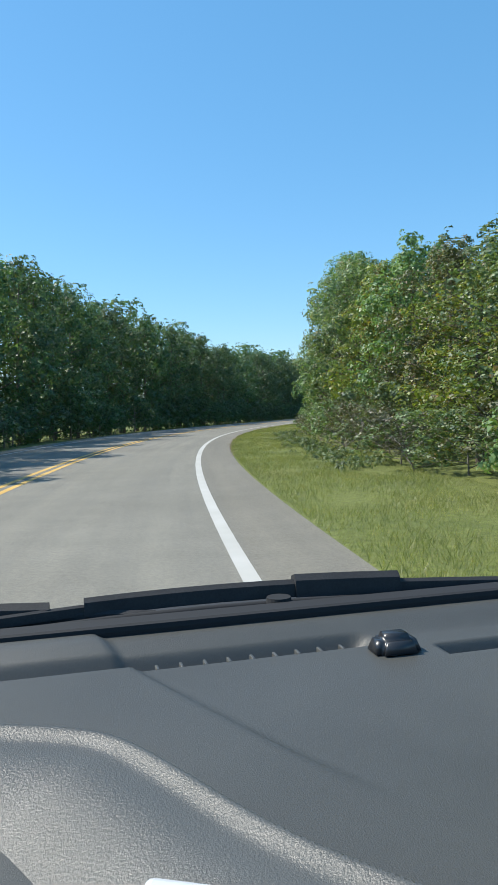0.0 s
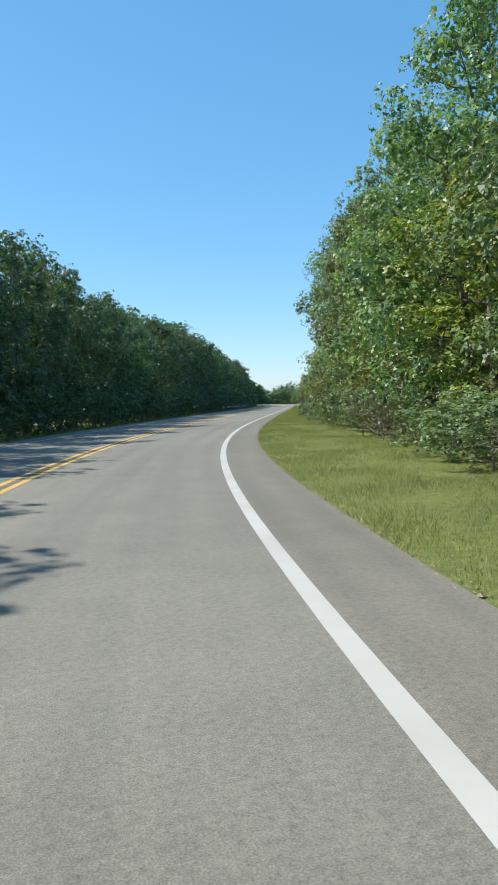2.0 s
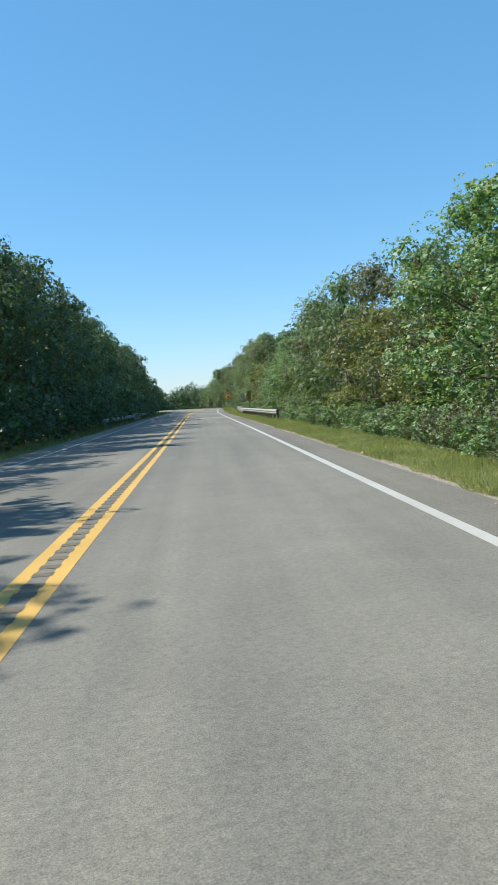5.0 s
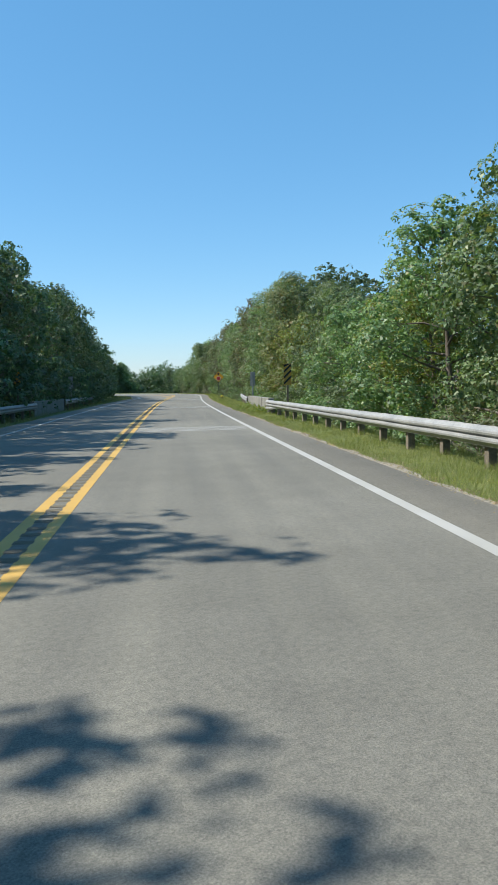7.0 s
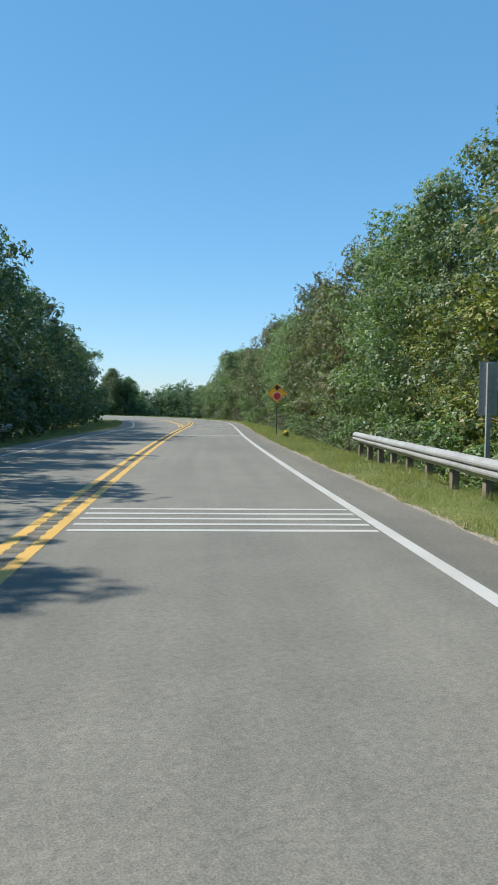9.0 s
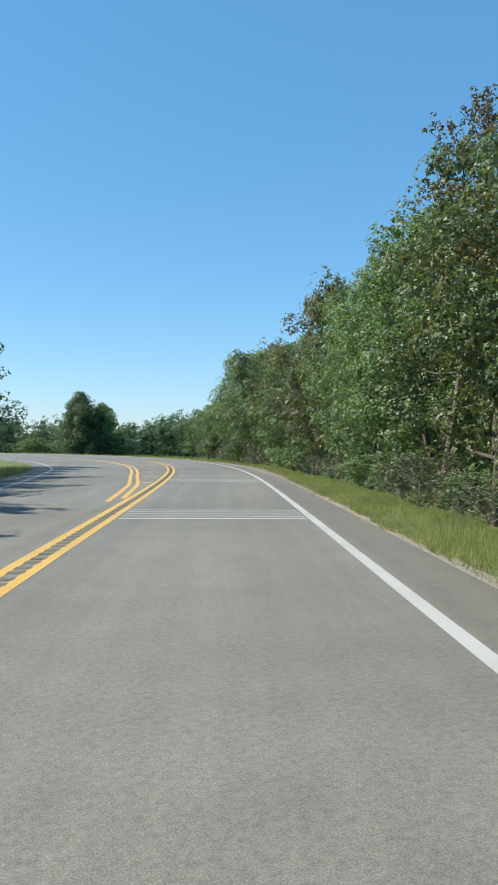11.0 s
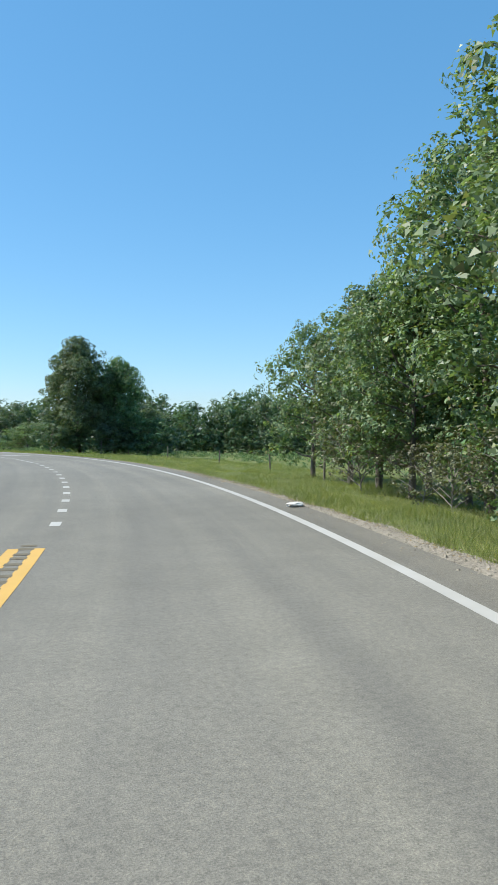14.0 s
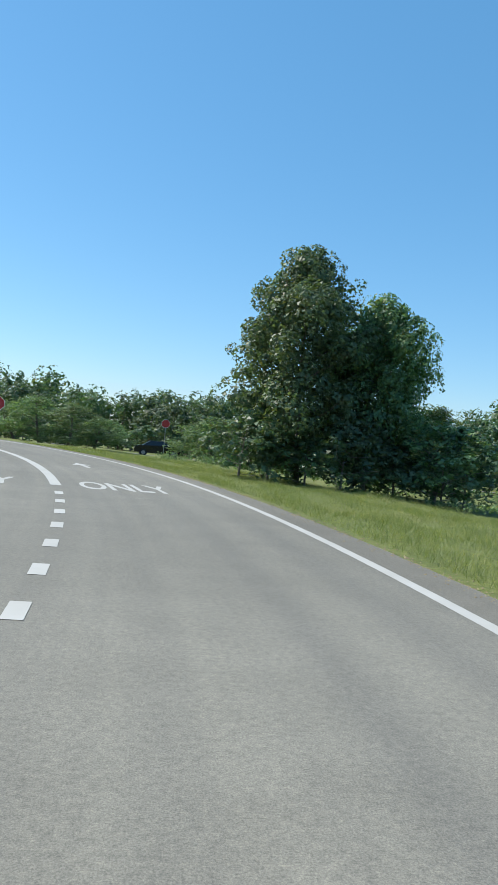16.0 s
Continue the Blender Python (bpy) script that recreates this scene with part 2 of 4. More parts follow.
PY = np.concatenate([_py[0] + np.cos(_th[0]) * _back, _py])


def at(s, u=0.0, z=0.0):
    """The place s metres along the right edge line and u metres to its left."""
    x, y, h = np.interp(s, S_ALL, PX), np.interp(s, S_ALL, PY), np.interp(s, S_ALL, TH)
    return Vector((x - math.cos(h) * u, y - math.sin(h) * u, z))


def heading(s):
    return math.degrees(np.interp(s, S_ALL, TH))


def along(x, y):
    """s and u of places, as arrays."""
    x, y = np.atleast_1d(np.asarray(x, float)), np.atleast_1d(np.asarray(y, float))
    cs, cx, cy, ct = S_ALL[::2], PX[::2], PY[::2], TH[::2]
    s, u = np.empty(len(x)), np.empty(len(x))
    for a in range(0, len(x), 4000):
        dx, dy = x[a:a + 4000, None] - cx, y[a:a + 4000, None] - cy
        k = np.argmin(dx * dx + dy * dy, axis=1)
        r = np.arange(len(k))
        s[a:a + 4000] = cs[k] + dx[r, k] * -np.sin(ct[k]) + dy[r, k] * np.cos(ct[k])
        side = -(np.cos(ct[k]) * dx[r, k] + np.sin(ct[k]) * dy[r, k])
        u[a:a + 4000] = np.sign(side) * np.hypot(dx[r, k], dy[r, k])
    return s, u


def left_edge(s):
    """The left edge of the asphalt."""
    return np.interp(s, [-70, 220, 245, 275, 330, 480], [8.0, 8.0, 10.5, 15.0, 17.0, 17.0])


def right_edge(s):
    return np.interp(s, [-70, 90, 100, 230, 260, 480], [-1.0, -1.0, -0.85, -0.85, -0.62, -0.62])


def land(s, u):
    """Height of the ground."""
    s, u = np.asarray(s, float), np.asarray(u, float)
    d = np.maximum(right_edge(s) - u, 0)              # right of the asphalt
    mild = np.interp(s, [-70, 82, 100, 200, 212, 480], [0, 0, 1, 1, 0.75, 0.75])
    fall = 0.03 * np.minimum(d, 6) * (1 - mild) + mild * np.clip((d - 1.7) * 0.42, 0, 1.35)
    clearing = np.interp(s, [262, 282], [0, 1])
    level = np.interp(s, [305, 330], [1, 0.08])
    level = level + np.maximum(0.9 - level, 0) * np.clip((d - 9) / 14, 0, 1)
    field = np.clip(d * 0.05, 0, 0.6) + np.clip((d - 8) * 0.034, 0, 2.6) * level
    z = -np.where(d > 0, fall * (1 - clearing) + field * clearing, 0)
    e = np.maximum(u - left_edge(s), 0)
    z = z - np.where(e > 0, np.clip(e * 0.07, 0, 0.5) * np.interp(s, [-70, 200, 250], [1, 1, 0.5]), 0)
    lumps = 0.05 * (np.sin(s * 0.9 + u * 0.7) + np.sin(s * 0.37 - u * 1.3)) * np.clip((d + e - 0.6) * 0.6, 0, 1)
    on_road = (d <= 0) & (e <= 0)
    return np.where(on_road, -0.05, z + lumps - 0.012)


def land_xy(x, y):
    s, u = along([x], [y])
    return float(land(s, u)[0])


# ======== mesh helpers ========
def mesh_from(name, verts, faces, material, smooth=False):
    me = bpy.data.meshes.new(name)
    me.from_pydata([tuple(v) for v in verts], [], faces)
    me.materials.append(material)
    if smooth:
        me.polygons.foreach_set("use_smooth", [True] * len(me.polygons))
    me.update()
    return me


def quads(name, verts, material):
    """A mesh of loose quads or triangles from an (n, 4, 3) or (n, 3, 3) array."""
    n, w = verts.shape[:2]
    me = bpy.data.meshes.new(name)
    me.vertices.add(n * w)
    me.vertices.foreach_set("co", np.ascontiguousarray(verts, dtype=np.float32).ravel())
    me.loops.add(n * w)
    me.loops.foreach_set("vertex_index", np.arange(n * w, dtype=np.int32))
    me.polygons.add(n)
    me.polygons.foreach_set("loop_start", np.arange(0, n * w, w, dtype=np.int32))
    me.update(calc_edges=True)
    me.materials.append(material)
    return me


def part(name, bm, material, parent, label=""):
    me = bpy.data.meshes.new(name)
    bm.to_mesh(me)
    bm.free()
    me.materials.append(material)
    ob = new(name, me)
    ob.parent = parent
    return tagged(ob, label)


def child(name, me, parent, label=""):
    ob = new(name, me)
    ob.parent = parent
    return tagged(ob, label)


def box(bm, size, m=Matrix(), bevel=0.0):
    r = bmesh.ops.create_cube(bm, size=1, matrix=m @ Matrix.Diagonal((*size, 1)))
    if bevel:
        vs = set(r["verts"])
        bmesh.ops.bevel(bm, geom=[e for e in bm.edges if e.verts[0] in vs and e.verts[1] in vs], offset=bevel, segments=2,
                        affect="EDGES", profile=0.6)


def tube(verts, faces, pts, radii, sides=6):
    """Adds a tapered tube along pts to lists of verts and faces."""
    base = len(verts)
    for k, (p, r) in enumerate(zip(pts, radii)):
        d = (pts[min(k + 1, len(pts) - 1)] - pts[max(k - 1, 0)]).normalized()
        a = d.orthogonal().normalized()
        b = d.cross(a)
        for j in range(sides):
            q = 2 * math.pi * j / sides
            verts.append(p + (a * math.cos(q) + b * math.sin(q)) * r)
    for k in range(len(pts) - 1):
        for j in range(sides):
            i, n = base + k * sides, (j + 1) % sides
            faces.append((i + j, i + n, i + sides + n, i + sides + j))


def ribbon(name, s0, s1, left, right, z, material, thick=0.0, step=1.0):
    """A strip of the road between two offsets (numbers or functions of s), with a drop at its rims."""
    n = max(2, int((s1 - s0) / step) + 1)
    verts, faces = [], []
    w = 4 if thick else 2
    for s in np.linspace(s0, s1, n):
        a = left(s) if callable(left) else left
        b = right(s) if callable(right) else right
        if thick:
            verts.append(at(s, a + 0.02, z - thick))
        verts += [at(s, a, z), at(s, b, z)]
        if thick:
            verts.append(at(s, b - 0.02, z - thick))
    for k in range(n - 1):
        for j in range(w - 1):
            i = k * w + j
            faces.append((i, i + 1, i + w + 1, i + w))
    me = mesh_from(name, verts, faces, material)
    uv = me.uv_layers.new(name="road")
    place = np.repeat(np.linspace(s0, s1, n), w)
    side = np.array([v for q in np.linspace(s0, s1, n) for v in ([left(q) if callable(left) else left] * (w // 2) + [right(q) if callable(right) else right] * (w // 2))], float)
    idx = np.empty(len(me.loops), dtype=np.int32)
    me.loops.foreach_get("vertex_index", idx)
    uv.data.foreach_set("uv", np.stack([side[idx], place[idx]], 1).astype(np.float32).ravel())
    return me


def structure(name, me, label, category):
    return tagged(new(name, me), label, category, kind="structure")


# ======== ground and road ========
def build_ground():
    xs = np.concatenate([-np.geomspace(4000, 66, 14), np.arange(-60, 172, 1.4), np.geomspace(178, 4000, 14)])
    ys = np.concatenate([-np.geomspace(4000, 52, 14), np.arange(-48, 400, 1.4), np.geomspace(406, 4500, 14)])
    gx, gy = np.meshgrid(xs, ys)
    s, u = along(gx.ravel(), gy.ravel())
    z = land(s, u)
    verts = np.stack([gx.ravel(), gy.ravel(), z], 1)
    nx = len(xs)
    i = (np.arange(len(ys) - 1)[:, None] * nx + np.arange(nx - 1)).ravel()
    faces = np.stack([i, i + 1, i + nx + 1, i + nx], 1)
    return mesh_from("ground", verts.tolist(), faces.tolist(), M_GROUND, True)


structure("ground", build_ground(), "mown and rough green grass verges and open field", "ground")
structure("road", ribbon("road", -68, 352, left_edge, right_edge, 0.0, M_ASPHALT, 0.12),
          "pale grey worn asphalt country road, bending both ways", "road")
def gravel_rim(s):
    """Outer rim of the loose gravel."""
    ragged = float(np.interp(s, [284, 298], [1.0, 0.1]))
    return float(right_edge(s)) - ragged * (0.12 + 0.05 * math.sin(s * 0.8) + 0.05 * math.sin(s * 2.3) + 0.04 * math.sin(s * 5.1 + 1)) - 0.62 * math.exp(-((s - 252) / 15) ** 2)


structure("gravel_shoulder", ribbon("gravel_shoulder", 84, 345, right_edge, lambda s: gravel_rim(s),
          -0.004, M_GRAVEL, 0.06, 0.35), "pale gravel and grit strip along the asphalt edge", "gravel")

PAINT = 0.0025
YR, YL = 3.45, 3.72


def median_left(s):
    return float(np.interp(s, [222, 230, 237, 250, 267, 290], [YL, 4.1, 4.75, 5.6, 7.1, 8.6]))


def line(name, s0, s1, u, width, material, label):
    f = u if callable(u) else (lambda s: u)
    return structure(name, ribbon(name, s0, s1, lambda s: f(s) + width / 2, lambda s: f(s) - width / 2, PAINT, material),
                     label, "road marking")


line("edge_line", -68, 345, 0.0, 0.14, M_WHITE, "solid white edge line on grey asphalt")
line("edge_line", -68, 345, lambda s: float(left_edge(s)) - 0.95, 0.13, M_WHITE, "solid white edge line along the far side of the road")
line("centre_line", -68, 267.5, YR, 0.13, M_YELLOW, "solid yellow centre stripe, slightly worn")
line("centre_line", -68, 267.5, YL, 0.13, M_YELLOW, "solid yellow centre stripe, slightly worn")
line("median_line", 224, 290, lambda s: median_left(s) + 0.06, 0.13, M_YELLOW, "curving yellow stripe of the painted median")
line("median_line", 223, 290, lambda s: median_left(s) + 0.33, 0.13, M_YELLOW, "curving yellow stripe of the painted median")
line("lane_line", 307.6, 340, YR, 0.22, M_WHITE, "broad solid white line between turning lanes")


def cross_bar(s, u0, u1, width, material, skew=0.0):
    a, b = at(s + skew, u0, PAINT), at(s, u1, PAINT)
    f = (at(s + 1, 1) - at(s, 1)).normalized() * width
    up = Vector((0, 0, 0.001))
    return [a + up, b + up, b + f + up, a + f + up]


def build_bars():
    group = new("rumble_bars", None)
    tagged(group, "sets of white transverse rumble bars across the lane", "road marking", kind="structure")
    for s in (153.3, 176.7, 204.9, 219.1, 232.5):
        for k in range(5):
            v = cross_bar(s + k * 0.42, YR - 0.12, 0.1, 0.13, M_WHITE)
            low = [q - Vector((0, 0, 0.003)) for q in v]
            child("bar", mesh_from("bar", low + v, [(4, 5, 6, 7), (0, 1, 5, 4), (1, 2, 6, 5), (2, 3, 7, 6), (3, 0, 4, 7)], M_WHITE), group)
    med = new("median_bars", None)
    tagged(med, "yellow cross bars inside the painted median", "road marking", kind="structure")
    for s in (231.5, 236.2, 241.8, 248, 254.5, 261, 266.8):
        child("bar", mesh_from("bar", cross_bar(s, median_left(s) - 0.05, YL + 0.1, 0.28, M_YELLOW), [(0, 1, 2, 3)], M_YELLOW), med)
    dots = new("dotted_line", None)
    tagged(dots, "short white dashes that lead between the lanes", "road marking", kind="structure")
    for k in range(21):
        s = float(np.interp(k, [0, 13, 20], [269.6, 295.0, 305.6]))
        child("dash", mesh_from("dash", cross_bar(s, YR + 0.07, YR - 0.08, 0.5, M_WHITE), [(0, 1, 2, 3)], M_WHITE), dots)


build_bars()

# ======== milled grooves of the centre line ========
def build_grooves():
    out = []
    for s in np.arange(20, 268, 0.32):
        out.append([tuple(q) for q in cross_bar(s + 0.03 * math.sin(s * 9.1), YL - 0.05, YR + 0.05, 0.14, M_GROOVE)])
    return quads("centre_grooves", np.array(out), M_GROOVE)


tagged(new("centre_grooves", build_grooves()), "dark milled rumble grooves between the yellow stripes", "rumble strip", kind="stuff")


def road_text(word, s, u, height, width):
    cu = bpy.data.curves.new("text", "FONT")
    cu.body = word
    cu.align_x = "CENTER"
    cu.size = 1.0
    cu.offset = 0.018
    tmp = bpy.data.objects.new("text", cu)
    me = bpy.data.meshes.new_from_object(tmp)
    bpy.data.objects.remove(tmp)
    co = np.array([v.co[:] for v in me.vertices])
    co[:, 0] -= (co[:, 0].max() + co[:, 0].min()) / 2
    co[:, 0] *= width / np.ptp(co[:, 0])
    co[:, 1] *= height / np.ptp(co[:, 1])
    for v, (x, y, _) in zip(me.vertices, co):
        v.co = at(s + y, u - x, PAINT + 0.002)
    me.materials.clear()
    me.materials.append(M_WHITE)
    return me


structure("lane_word", road_text("ONLY", 307.2, 2.0, 1.9, 1.9), "white painted word ONLY on the turning lane", "road marking")
structure("lane_word", road_text("ONLY", 307.2, 5.2, 1.9, 1.9), "white painted word ONLY on the neighbouring lane", "road marking")


def lane_arrow(s, u):
    out = [(-0.07, 0), (0.07, 0), (0.07, 1.2), (0.3, 1.2), (0, 2.2), (-0.3, 1.2), (-0.07, 1.2)]
    return mesh_from("lane_arrow", [at(s + y, u - x, PAINT + 0.001) for x, y in out], [(0, 1, 2, 6), (2, 3, 4), (4, 5, 6), (2, 4, 6)], M_WHITE)


structure("lane_arrow", lane_arrow(314.8, 1.9), "white painted arrow on the turning lane", "road marking")

# ======== trees ========
def leaves(rng, centres, radii, per, size, spread=0.3, bunch=14, loose=0.34):
    """Leaves in small domes over the lumpy skins of many billows: three-cornered blades that face outwards."""
    k = max(2, round(per / bunch))
    c, r = np.repeat(centres, k, 0), np.repeat(radii, k)
    n = len(c)
    d = rng.normal(size=(n, 3)) + np.array([0, 0, 0.25])
    d /= np.linalg.norm(d, axis=1, keepdims=True)
    lump = np.zeros(n)
    for f in (2.5, 5.0):
        way = rng.normal(size=(len(centres), 3))
        lump += np.sin(f * np.sum(d * np.repeat(way, k, 0), 1) + np.repeat(rng.random(len(centres)) * 6.3, k))
    dome = c + d * (r * (0.72 + 0.08 * lump + 0.14 * rng.random(n)))[:, None] * np.array([1.0, 1.0, 0.85])
    girth = (0.17 * r + 0.7 * size) * (0.7 + 0.6 * rng.random(n))
    dome, d, girth = np.repeat(dome, bunch, 0), np.repeat(d, bunch, 0), np.repeat(girth, bunch)
    n *= bunch
    way = rng.normal(size=(n, 3)) + d * 1.1 + np.array([0, 0, 0.35])
    way /= np.linalg.norm(way, axis=1, keepdims=True)
    q = dome + way * (girth * (0.75 + 0.35 * rng.random(n)))[:, None]
    nrm = way + d * 0.3 + rng.normal(size=(n, 3)) * loose + np.array([0, 0, 0.25])
    nrm /= np.linalg.norm(nrm, axis=1, keepdims=True)
    t = rng.normal(size=(n, 3)) + np.array([0, 0, -0.4])
    t -= nrm * np.sum(t * nrm, 1, keepdims=True)
    t /= np.linalg.norm(t, axis=1, keepdims=True)
    b = np.cross(nrm, t)
    L = (size * (1 + spread * rng.normal(size=n)).clip(0.5, 1.6))[:, None]
    w = L * 0.46
    return np.stack([q + t * L * 0.46, q + b * w * 1.05 - t * L * 0.34, q - b * w - t * L * 0.44], 1)


def tree_meshes(seed, height, reach, start, limbs, per, leaf, clump, leaf_material, bark, lean=0.05, taper=1.0, trunk=0.13, fill=1.0, tuft=1.0, inner=True, rise=0.22, loose=0.34):
    """A trunk with limbs that carry billows of leaves: the trunk's mesh and the crown's."""
    rng = np.random.default_rng(seed)
    V, Fc = [], []
    top = Vector((rng.normal() * lean * height, rng.normal() * lean * height, height * 0.93))
    bend = Vector((rng.normal() * 0.25, rng.normal() * 0.25, 0))
    trunk_pts = [top * q + bend * math.sin(q * 3.1) * height * 0.06 for q in np.linspace(0, 1, 8)]
    trunk_pts[0] = trunk_pts[0] - Vector((0, 0, 0.35))
    tube(V, Fc, trunk_pts, [trunk * (1.25 if k == 0 else 1) * (1 - 0.86 * k / 7) for k in range(8)], 7)
    cs, rs = [], []
    ang = rng.random() * 6.28
    for k in range(limbs):
        q = start + (1 - start) * ((k + 0.5) / limbs) ** 0.85
        ang += 2.4 + rng.normal() * 0.35
        f = (q - start) / (1 - start + 1e-6)
        prof = (math.sin(min(1, 0.18 + f * 0.9) * math.pi) ** 0.6) * (1 - 0.35 * f * taper) + 0.12
        ln = reach * prof * (0.75 + 0.4 * rng.random())
        root = top * q + bend * math.sin(q * 3.1) * height * 0.06
        out = Vector((math.cos(ang), math.sin(ang), rise + 0.4 * f + 0.15 * rng.normal()))
        pts = [root + out * ln * h + Vector((0, 0, 0.12 * ln * h * h - 0.1 * ln * h)) + Vector(rng.normal(size=3) * 0.06 * ln * h) for h in (0, 0.35, 0.7, 1.0)]
        r0 = trunk * 0.42 * (1 - 0.7 * q) + 0.012
        tube(V, Fc, pts, [r0, r0 * 0.7, r0 * 0.42, 0.008], 5)
        m = max(1, int(round((ln / clump * 0.8 + 0.4) * fill)))
        for h in np.linspace(0.95, 0.95 - 0.6 * (m - 1) / max(m, 2), m):
            j = min(int(h * 3), 2)
            base = pts[j].lerp(pts[j + 1], h * 3 - j)
            cs.append(np.array(base) + rng.normal(size=3) * clump * np.array([0.3, 0.3, 0.25]))
            rs.append(clump * (0.62 + 0.6 * rng.random()) * tuft)
    for h in (0.86, 0.95, 1.0):
        cs.append(np.array(top * h) + rng.normal(size=3) * clump * 0.35)
        rs.append(clump * (0.95 - 0.35 * (h - 0.86) / 0.14))
    cs, rs = np.array(cs), np.array(rs)
    keep = cs[:, 2] > 0.25
    cs, rs = cs[keep], rs[keep]
    quad = leaves(rng, cs, rs, per, leaf, loose=loose)
    if inner:
        within = leaves(rng, cs, rs * 0.5, max(12, per // 5), leaf * 1.6, bunch=6)      # the leaves in a billow's depth, seen as dark mass
        quad = np.concatenate([quad, within])
    return mesh_from("trunk", V, Fc, bark, True), quads("crown", quad, leaf_material)


def thing_tree(meshes, name, label, category, crown_name="crown", trunk_name="trunk", group="roadside woods"):
    e = new(name, None)
    e.empty_display_size = 0.5
    tagged(e, label, category, group)
    stem = child(trunk_name, meshes[0], e)
    if trunk_name == "stem":
        stem["kind"] = "stuff"          # a bundle of loose stems
    child(crown_name, meshes[1], e)
    return e


KINDS = {}


def kind(key, name, label, category, height, *args, crown_name="crown", trunk_name="trunk", group="roadside woods", **kw):
    KINDS[key] = dict(m=[tree_meshes(sd, height, *args, **kw) for sd in SEEDS[key]], name=name, label=label, category=category,
                      h=height, first={}, crown_name=crown_name, trunk_name=trunk_name, group=group)


SEEDS = {"edge": (11, 12, 13), "edge_lime": (17, 18), "edge_olive": (25, 26), "edge_big": (14, 15), "tall": (21, 22), "rust": (31,), "dark": (41, 42, 43), "shrub": (51, 52), "brush": (61, 62), "dark_shrub": (55, 56),
         "back": (71, 72), "end": (85, 86), "far": (81, 82, 83), "far_shrub": (88, 89), "lone": (91,), "lone_low": (95,)}
kind("edge", "tree", "leafy green broadleaf tree, branched down to the grass", "tree", 9.0, 2.5, 0.05, 26, 308, 0.092, 0.9, M_LEAF, M_BARK)
kind("edge_big", "tree", "big rounded green broadleaf tree at the wood's edge", "tree", 13.0, 3.1, 0.06, 34, 350, 0.096, 1.08, M_LEAF, M_BARK, trunk=0.17)
kind("edge_lime", "tree", "yellow-green broadleaf tree hung with creeper", "tree", 8.0, 2.3, 0.04, 25, 280, 0.09, 0.82, M_LEAF_LIME, M_BARK)
kind("edge_olive", "tree", "dull olive broadleaf tree with browning leaves", "tree", 9.0, 2.4, 0.05, 26, 280, 0.088, 0.84, M_LEAF_OLIVE, M_BARK)
kind("tall", "tree", "tall open-crowned broadleaf tree, sky between its limbs", "tree", 13.0, 2.5, 0.25, 34, 252, 0.09, 0.8, M_LEAF, M_BARK, fill=0.9)
kind("end", "tree", "dense small-leaved tree with a bare lower trunk at the field's corner", "tree", 6.0, 1.3, 0.12, 38, 224, 0.07, 0.58, M_LEAF, M_BARK, trunk=0.09, taper=0.5)
kind("rust", "tree", "tall thin-crowned tree turning reddish brown", "tree", 13.0, 2.4, 0.36, 40, 112, 0.082, 0.52, M_LEAF_RUST, M_BARK, fill=0.9, inner=False)
# The left wood's shade is painted in through the darker leaf tone.
kind("dark", "tree", "dense dark green broadleaf tree, shade put into its leaf colour", "tree", 12.0, 3.1, 0.02, 28, 154, 0.15, 1.18, M_LEAF_SHADE, M_BARK)
kind("shrub", "shrub", "leafy green shrub at the foot of the trees", "shrub", 2.6, 1.4, 0.05, 14, 126, 0.08, 0.5, M_LEAF, M_TWIG, trunk_name="stem", trunk=0.025, rise=0.4)
kind("dark_shrub", "shrub", "dark green shrub, deep shade put into its leaf colour", "shrub", 3.0, 1.6, 0.02, 14, 70, 0.13, 0.66, M_LEAF_SHADE, M_TWIG, trunk_name="stem", trunk=0.05)
kind("brush", "brush", "grey twiggy brush with few dry leaves", "brush", 2.0, 1.2, 0.02, 26, 48, 0.066, 0.4, M_LEAF_DRY, M_TWIG, trunk_name="stem", trunk=0.018, lean=0.12, inner=False, rise=0.8)
# Trees behind the edge: darkened leaves paint in the wood's inner shade.
kind("back", "tree", "broadleaf tree deeper in the wood, shade put into its green", "tree", 11.0, 3.1, 0.05, 18, 84, 0.17, 1.3, M_LEAF_SHADE, M_BARK)
kind("far", "tree", "distant green tree in the wood beyond the field", "tree", 9.0, 3.0, 0.01, 20, 84, 0.27, 1.7, M_LEAF_SHADE, M_BARK, taper=0.5, tuft=1.15, fill=1.2, group="distant wood")
kind("far_shrub", "shrub", "low green thicket at the distant wood's foot", "shrub", 3.2, 1.9, 0.03, 12, 42, 0.22, 0.9, M_LEAF_SHADE, M_TWIG, trunk_name="stem", trunk=0.05, group="distant wood")
kind("lone", "tree", "tall rounded tree standing alone by the field", "tree", 10.5, 2.7, 0.02, 62, 392, 0.12, 1.0, M_LEAF_LONE, M_BARK, loose=0.45, group="trees by the field", taper=0.5)
kind("lone_low", "tree", "lower rounded tree beside the tall one", "tree", 8.2, 2.5, 0.02, 54, 392, 0.12, 1.0, M_LEAF_LONE, M_BARK, loose=0.45, group="trees by the field", taper=0.6)


